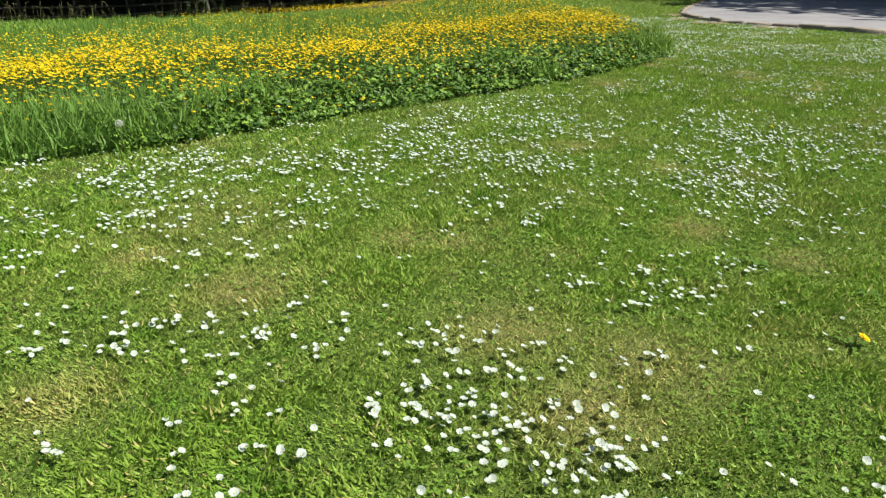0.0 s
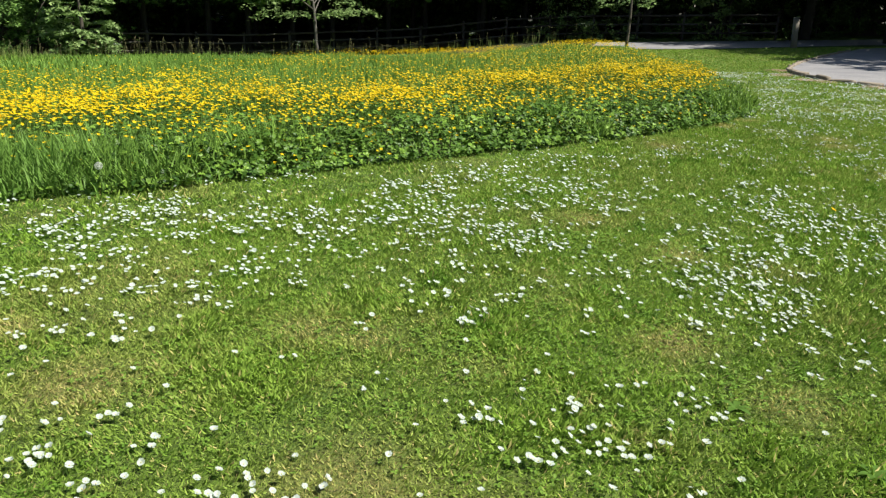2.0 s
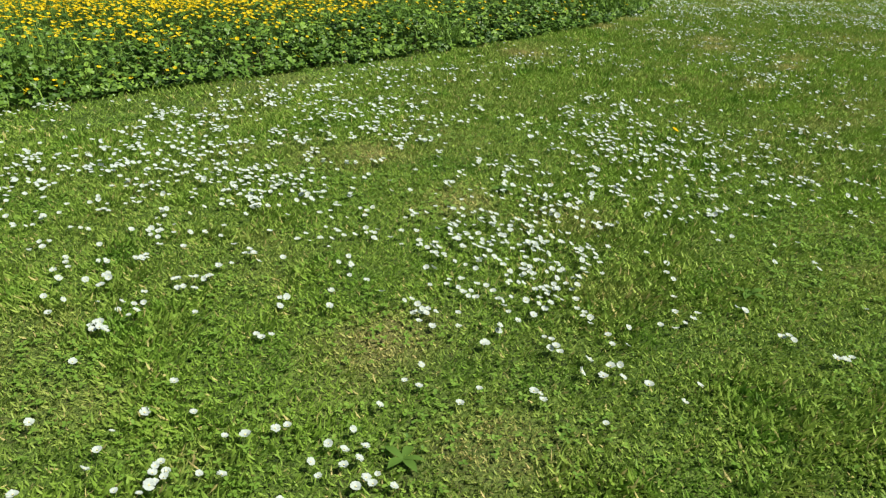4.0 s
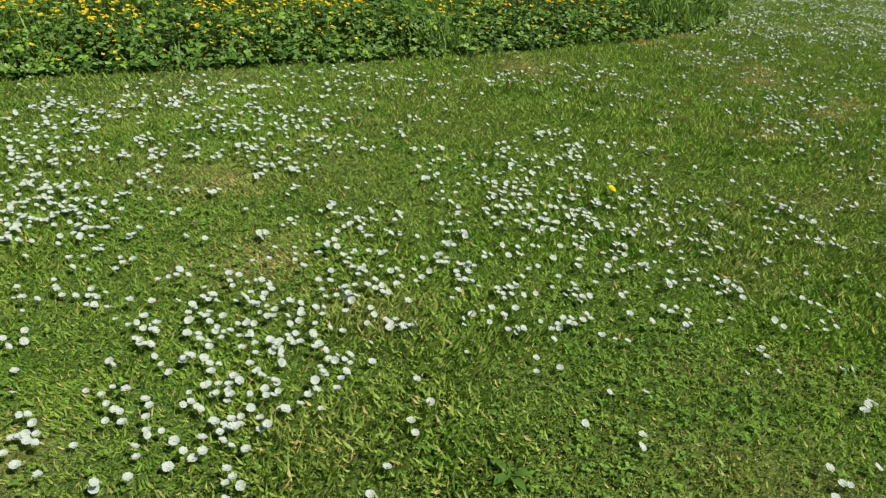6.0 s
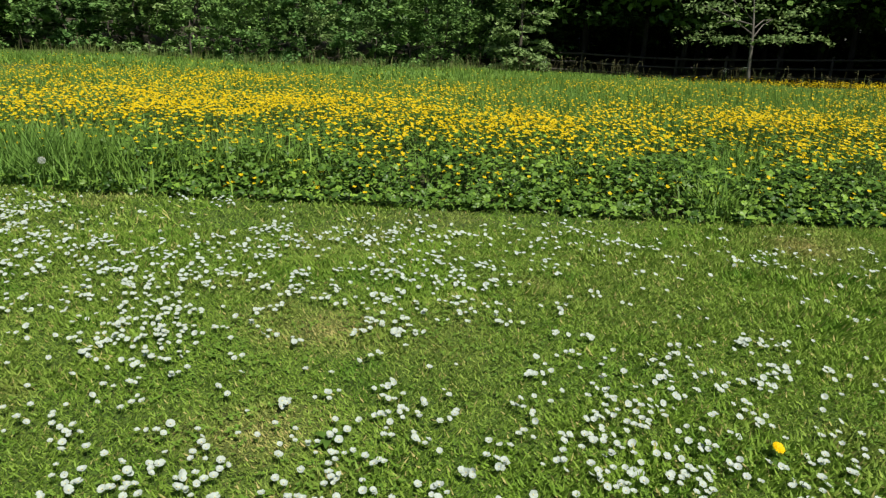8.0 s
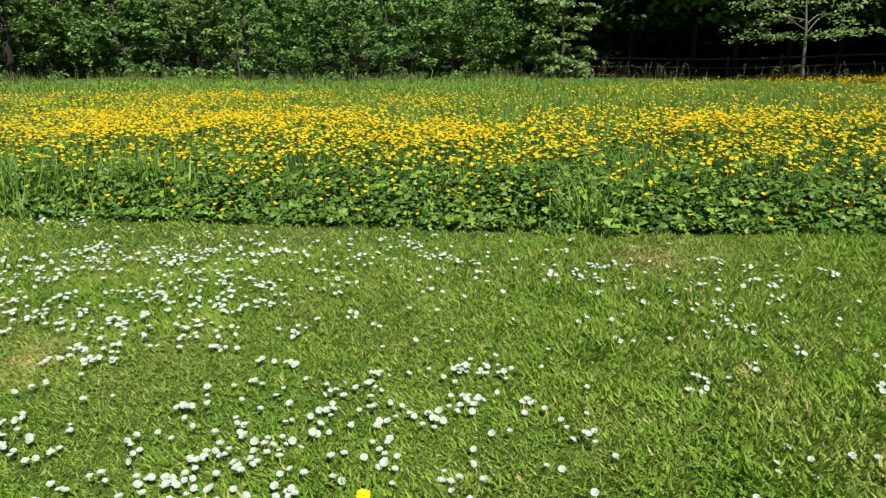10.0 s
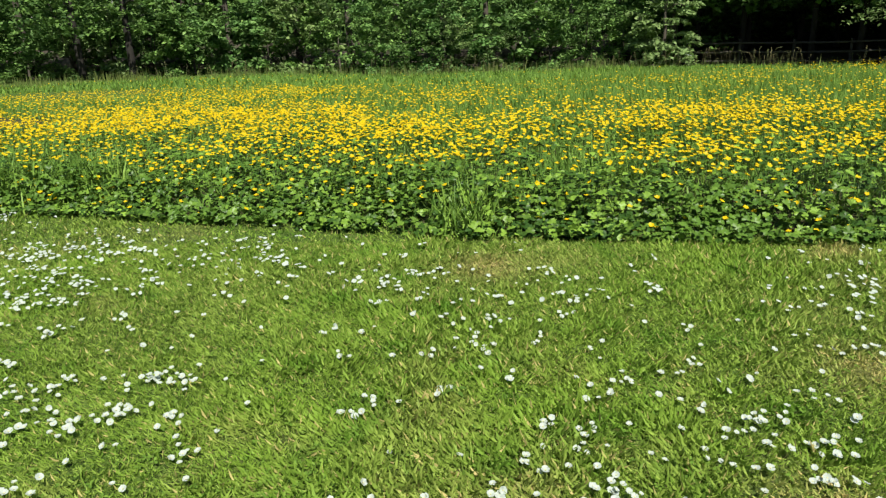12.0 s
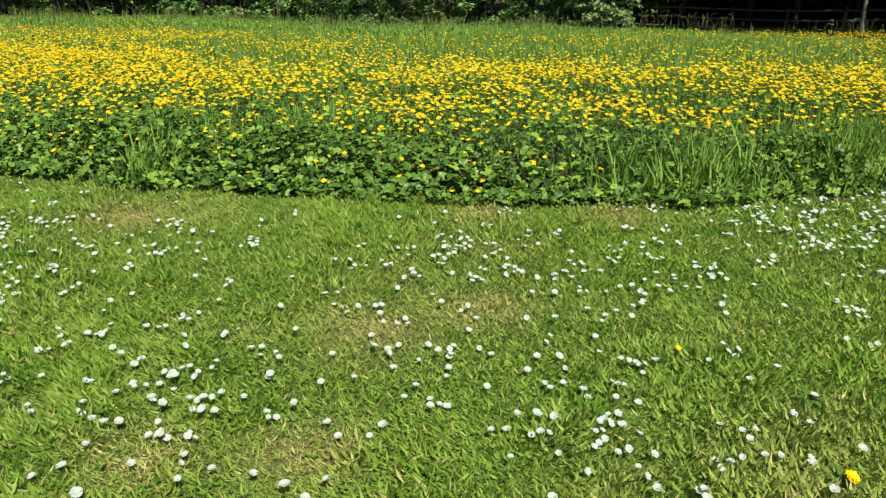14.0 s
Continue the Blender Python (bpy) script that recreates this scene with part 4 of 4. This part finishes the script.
def cow_parsley(x, y, tall, seed):
    r = random.Random(seed)
    z = float(height(x, y))
    ob = base("cow_parsley", x, y, z, "white umbels of cow parsley above the meadow grass", "wildflower", "cow parsley before the woods")
    part("stem", mesh_of("stem", *tube([(0, 0, 0), (0.03, 0, tall * 0.6), (0.02, 0.02, tall)], [0.012, 0.008, 0.005], 5), [STALK]), ob)
    for k in range(4):
        cx, cy, cz = r.uniform(-0.22, 0.22), r.uniform(-0.22, 0.22), tall + r.uniform(-0.15, 0.1)
        n = 26
        px, py = np.array([r.gauss(cx, 0.045) for _ in range(n)]), np.array([r.gauss(cy, 0.045) for _ in range(n)])
        v, f = spread(SMALL_CUP, np.stack([px, py, np.full(n, cz)], 1), turns(np.zeros(n), np.zeros(n)), np.full(n, 0.03))
        v2, f2 = tube([(0.02, 0.02, tall * 0.75), (cx, cy, cz)], [0.005, 0.003], 4)
        umbel = part("umbel", mesh_of("umbel", v, f, [WHITE]), ob)
        part("stalk", mesh_of("stalk", v2, f2, [STALK]), umbel)


def seeding_grass():
    """Tall grass gone to seed along the far side."""
    g = np.random.default_rng(19)
    n = 16000
    b, d = g.uniform(8, 96, n), 36.5 + 6.3 * np.sqrt(g.random(n))
    x, y = HUB[0] - d * np.sin(np.radians(b)), HUB[1] + d * np.cos(np.radians(b))
    keep = (side_of(x, y) > 0.6) & (g.random(n) < 0.06 + 0.5 * smooth(b, 44, 52) * smooth(drift(x, y, 1.8, 71) * 0.6 + drift(x, y, 0.6, 73) * 0.4, 0.42, 0.75))
    x, y, b = x[keep], y[keep], b[keep]
    n = len(x)
    size = np.stack([g.uniform(0.018, 0.04, n), g.uniform(0.1, 0.5, n), g.uniform(0.30, 0.80, n) * (0.55 + 0.6 * drift(x, y, 1.2, 72))], 1)
    made = spread(TALL_BLADE, np.stack([x, y, height(x, y) - 0.02], 1), turns(g.uniform(0, 6.3, n), np.abs(g.normal(0.1, 0.12, n)), g.uniform(0, 6.3, n)), size)
    stuff("seeding_grass", made, [SEED_GRASS], "tall pale green grass gone to seed", "grass")


tall_weeds()
seeding_grass()
for n, (b, d, tall) in enumerate(((31.0, 40.0, 0.95), (32.2, 39.6, 0.8), (18.0, 40.5, 1.0), (8.5, 39.5, 1.0), (45.5, 40.0, 0.7), (70.0, 39.0, 0.6))):
    cow_parsley(*polar(b, d), tall, n)


def rail_fence():
    fence = base("rail_fence", *polar(20, 46), float(height(*polar(20, 46))), "weathered three-rail wooden fence before dark woods", "fence")
    origin = Vector(fence.location)
    stops = [polar(b, r) for b, r in ((46, 46.6), (42.5, 46.5), (39, 46.4), (35.5, 46.3), (32, 46.2), (28.5, 46.1), (25, 46.0), (21.5, 45.6), (18, 45.0), (14.5, 44.4), (11, 43.9), (7.5, 43.4), (4, 42.6), (0.5, 42.0), (-3, 42.0), (-6.5, 42.5))]
    tall = 1.5
    shape = mesh_of("post", *block(0.13, 0.13, tall + 0.25, 0.015, 0.006, 3), [RAIL])
    for x, y in stops:
        p = part("post", shape, fence)
        p.location = Vector((x, y, float(height(x, y)) - 0.15)) - origin
    for (ax, ay), (bx, by) in zip(stops[:-1], stops[1:]):
        for k, up in enumerate((0.42, 0.92, 1.42)):
            a, b = Vector((ax, ay, float(height(ax, ay)) + up)), Vector((bx, by, float(height(bx, by)) + up))
            mid = (a + b) / 2 - Vector((0, 0, 0.012 + 0.01 * random.random()))
            toward = Vector((0, 0, 0)) + Vector((HUB[0] - mid.x, HUB[1] - mid.y, 0)).normalized() * 0.085
            v, f = tube([a + toward - origin, mid + toward - origin, b + toward - origin], [0.062, 0.058, 0.062], 6)
            part("rail", mesh_of("rail", v, f, [RAIL]), fence)


def lane_post():
    x, y = 8.45, 40.2
    z = float(height(x, y))
    ob = base("lane_post", x, y, z, "squared weathered wooden post beside the lane", "post")
    part("shaft", mesh_of("shaft", *block(0.24, 0.24, 1.35, 0.02, 0.01, 1), [POST]), ob)
    cap = part("cap", mesh_of("cap", *block(0.26, 0.26, 0.08, 0.03, 0.006, 2), [POST]), ob)
    cap.location.z = 1.352
    ob.rotation_euler = (0, radians(-3.5), radians(10))


rail_fence()
lane_post()

# ---- trees and shrubs ----
LEAF = ([(0, -0.5, 0), (0.28, -0.08, 0.05), (0.16, 0.3, 0.02), (0, 0.5, -0.06), (-0.16, 0.3, 0.02), (-0.28, -0.08, 0.05)], [(0, 1, 5), (1, 2, 5), (2, 4, 5), (2, 3, 4)])
QUAD_LEAF = ([(0, -0.5, 0), (0.3, 0, 0.06), (0, 0.5, 0), (-0.3, 0, 0.06)], [(0, 1, 3), (1, 2, 3)])


def sprays(centres, out, reach, per, leaf, seed, flat=0.45, droop=0.35):
    """Boughs of leaves: each a flattened, drooping fan about its centre."""
    g = np.random.default_rng(seed)
    centres, out = np.asarray(centres), np.asarray(out)
    n = len(centres) * per
    c, o = np.repeat(centres, per, 0), np.repeat(out, per, 0)
    u = g.uniform(-0.6, 1.0, n)
    side = np.stack([-o[:, 1], o[:, 0], np.zeros(n)], 1)
    reach = np.repeat(np.asarray(reach), per)
    p = c + o * (u * reach)[:, None] + side * (g.normal(0, 0.42, n) * reach * (1 - 0.4 * np.abs(u)))[:, None]
    p[:, 2] += g.normal(0, 0.16, n) * reach * flat - droop * reach * np.clip(u, 0, 1) ** 2
    return p, g


def tree(name, x, y, tall, crown_low, radius, tone, label, seed, boughs=90, per=30, leaf=0.2, trunk=0.16, lean=0.0, group="", bark=None, share_low=0.5, limbs=5, fine=QUAD_LEAF):
    r = random.Random(seed)
    g = np.random.default_rng(seed)
    z = float(height(x, y))
    ob = base(name, x, y, z, label, "tree" if name == "tree" else "shrub", group)
    bark = bark or BARK
    upto = 0.86 if name == "tree" else 0.35
    bend = [Vector((lean * u * u * tall + 0.05 * math.sin(5 * u + seed), 0.05 * math.cos(4 * u + seed), u * tall * upto - 0.15 * (u == 0))) for u in (0, 0.12, 0.3, 0.5, 0.75, 1)]
    if trunk:
        part("trunk", mesh_of("trunk", *tube(bend, [trunk * k for k in (1.25, 1.0, 0.9, 0.72, 0.45, 0.12)], 9), [bark], smooth=True), ob)
    # Boughs fill a rounded crown with gaps, thinner towards its foot.
    q = g.uniform(0, 6.283, boughs)
    up = crown_low + (tall - crown_low) * g.random(boughs) ** (1.0 / (0.4 + share_low) if share_low < 0.5 else 1.7)
    f = (up - crown_low) / (tall - crown_low)
    wide = radius * np.sqrt(np.clip(1 - (1.25 * f - 0.35) ** 2, 0.05, 1)) * (0.75 + 0.5 * g.random(boughs))
    inset = np.sqrt(g.uniform(0.25, 1.0, boughs))
    out = np.stack([np.cos(q), np.sin(q), g.uniform(-0.1, 0.25, boughs)], 1)
    centres = np.stack([np.cos(q) * wide * inset + lean * f * tall, np.sin(q) * wide * inset, up], 1)
    reach = radius * g.uniform(0.24, 0.46, boughs) * (1.0 if name == "tree" else 0.85)
    p, h = sprays(centres, out, reach, per, leaf, seed + 1) if name == "tree" else sprays(centres, out, 0.72 * reach, per, leaf, seed + 1, 1.1, 0.5)
    p = p[p[:, 2] > 0.04]
    n = len(p)
    made = spread(fine, p, turns(h.uniform(0, 6.3, n), h.normal(0.5, 0.45, n), h.uniform(0, 6.3, n)), leaf * h.uniform(0.65, 1.25, n))
    crown = part("crown", mesh_of("crown", made[0], made[1], [FOLIAGE[tone]]), ob)
    if trunk:
        for k in range(limbs):
            i = r.randrange(boughs)
            u = 0.35 + 0.5 * k / max(1, limbs)
            a = bend[2].lerp(bend[4], u)
            b = Vector(centres[i])
            if b.z < a.z - 0.4:
                b.z = a.z + 0.2
            m = a.lerp(b, 0.5) + Vector((0, 0, 0.2))
            part("limb", mesh_of("limb", *tube([a, m, b], [trunk * 0.42, trunk * 0.28, trunk * 0.1], 6), [bark], smooth=True), ob)
    return ob


def woods():
    r = random.Random(2)
    # Shrub wall on the meadow's far side.
    for k, b in enumerate(np.arange(50.5, 103, 2.7)):
        d = 43.6 + r.uniform(-0.6, 1.2) + 0.10 * max(0, b - 60)
        x, y = polar(b, d)
        tone = ("mid", "deep", "mid", "mid", "pale")[k % 5] if b < 93 else "deep"
        tree("shrub", x, y, r.uniform(4.6, 6.2), 0.05, r.uniform(2.0, 2.6), tone, ("dense green broadleaf shrub at the edge of woods", "dark green bushy shrub at the edge of woods", "dense green broadleaf shrub at the edge of woods", "dense green broadleaf shrub at the edge of woods", "pale green leafy shrub at the edge of woods")[k % 5], 100 + k, 50, 92, r.uniform(0.20, 0.30), 0.07, group="shrubs along the woods", limbs=2)
    # Taller trees behind it.
    for k, b in enumerate(np.arange(47, 104, 3.6)):
        x, y = polar(b + r.uniform(-0.8, 0.8), 50 + r.uniform(-1, 3))
        tree("tree", x, y, r.uniform(9, 12), 1.0, r.uniform(3.0, 3.8), ("deep", "mid", "deep")[k % 3], "tall dark green broadleaf tree in the woods", 200 + k, 95, 30, 0.34, 0.22, group="trees of the woods")
    # Two stems that show before the shrubs.
    for k, (b, d, lean) in enumerate(((90.4, 45.5, -0.05), (87.0, 44.2, 0.0))):
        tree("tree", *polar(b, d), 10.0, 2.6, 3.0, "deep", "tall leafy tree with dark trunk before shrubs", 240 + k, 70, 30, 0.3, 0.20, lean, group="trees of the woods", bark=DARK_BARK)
    # The pale tree whose leaves hang to the ground beside the dark gap.
    tree("tree", *polar(47.6, 41.8), 7.0, 0.35, 1.5, "pale", "pale green tree with leaves hanging low", 301, 120, 40, 0.28, 0.10, group="", fine=LEAF)
    # The dark gap: high crowns that keep the sun from the ground behind the fence.
    k = 0
    for row, (d, low) in enumerate(((48.0, 3.5), (52.0, 3.0), (56, 2.0), (61, 0.5))):
        for b in np.arange(-26 + row, 47.5, (3.6, 4.2, 4.4, 4.4)[row]):
            if row == 0 and b < 10:
                continue
            x, y = polar(b + r.uniform(-1, 1), d + r.uniform(-1.2, 1.2))
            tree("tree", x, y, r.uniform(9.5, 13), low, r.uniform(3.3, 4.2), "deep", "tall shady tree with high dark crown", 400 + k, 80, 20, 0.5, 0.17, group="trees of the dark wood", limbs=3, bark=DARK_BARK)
            k += 1
    # The small tree in front of the fence, and the sapling by the lane.
    front = tree("tree", -16.75, 41.3, 6.0, 2.3, 3.2, "pale", "slender grey tree with drooping pale green branches", 501, 50, 36, 0.22, 0.10, lean=-0.01, bark=PALE_BARK, fine=LEAF)
    front.rotation_euler = (radians(3), radians(-4), 0)
    tree("tree", 0.72, 37.9, 5.5, 2.0, 1.3, "pale", "young slender tree beside the lane", 502, 34, 26, 0.2, 0.07, lean=-0.03, bark=BARK, fine=LEAF)
    # Tall trees on the far side of the turning place, which shade the lane.
    for k, (x, y) in enumerate(((18.5, 22.8), (17.5, 26.6), (17.5, 30.5), (16.0, 34.5), (16.0, 39.0), (13.5, 43.6), (18.5, 44.5), (10.5, 48.8), (5.5, 49.6), (1.5, 50.5))):
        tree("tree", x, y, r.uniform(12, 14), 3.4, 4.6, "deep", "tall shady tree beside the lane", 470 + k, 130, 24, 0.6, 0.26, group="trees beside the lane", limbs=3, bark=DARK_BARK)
    # Hedge shrubs behind the lane; the paler leaf tones stand in for sunlight.
    for k, (b, d, tone) in enumerate(((9.6, 43.4, "pale"), (6.5, 42.6, "pale"), (0.6, 45.5, "mid"), (-2.5, 42.0, "pale"), (-5.8, 45.0, "deep"), (-9.5, 46.0, "deep"), (-13.5, 48.0, "deep"), (-18, 50, "deep"))):
        tree("shrub", *polar(b, d + 0.8), r.uniform(3.8, 5.0), 0.1, 1.9, tone, "leafy hedge shrub behind the lane fence", 520 + k, 90, 30, 0.2, 0.06, group="hedge behind the lane", limbs=2)


woods()


def wood_floor():
    xs, rs = np.arange(-30, 106, 2.0), np.arange(46.5, 80, 1.5)
    b, d = np.meshgrid(xs, rs)
    x, y = HUB[0] - d * np.sin(np.radians(b)), HUB[1] + d * np.cos(np.radians(b))
    v = np.stack([x.ravel(), y.ravel(), (height(x, y) + 0.03 + 0.12 * drift(x, y, 2.0, 51)).ravel()], 1)
    w = len(xs)
    i, j = np.meshgrid(np.arange(w - 1), np.arange(len(rs) - 1))
    a = (j * w + i).ravel()
    tris = np.concatenate([np.stack([a, a + 1, a + w + 1], 1), np.stack([a, a + w + 1, a + w], 1)])
    tagged(new("woodland_floor", mesh_of("woodland_floor", v, tris, [LITTER], smooth=True)), "leaf litter under the trees, coloured dark for their shade", "ground", kind="structure")


wood_floor()


def far_wood():
    """The depth of the wood behind its first rows, and an added shading canopy."""
    lots = []
    g = np.random.default_rng(77)
    n = 45000
    b, d = g.uniform(-40, 115, n), g.uniform(66, 72, n)
    x, y = HUB[0] - d * np.sin(np.radians(b)), HUB[1] + d * np.cos(np.radians(b))
    z = height(x, y) + g.uniform(0, 13, n)
    lots.append(spread(QUAD_LEAF, np.stack([x, y, z], 1), turns(g.uniform(0, 6.3, n), g.normal(1.1, 0.4, n), g.uniform(0, 6.3, n)), g.uniform(0.9, 1.7, n)))
    # Unseen overhead leaves added to block the sun, left open beside two trees.
    n = 34000
    b, d = g.uniform(-32, 48, n), g.uniform(40.6, 67, n)
    d += 4.5 * smooth(-b, -12, -2) + 4.0 * (d < 45) * smooth(b, 36, 39) + 3.2 * (d < 46) * smooth(b, 23, 25) * (1 - smooth(b, 32, 34))
    x, y = HUB[0] - d * np.sin(np.radians(b)), HUB[1] + d * np.cos(np.radians(b))
    z = height(x, y) + g.uniform(4.6, 10.5, n)
    lots.append(spread(QUAD_LEAF, np.stack([x, y, z], 1), turns(g.uniform(0, 6.3, n), g.normal(0.3, 0.3, n), g.uniform(0, 6.3, n)), g.uniform(0.9, 1.8, n)))
    stuff("deep_wood_and_shade_canopy", joined(lots), [FOLIAGE["deep"]], "dark mass of leaves deep in the woods, with an added unseen shading canopy", "woods")


far_wood()
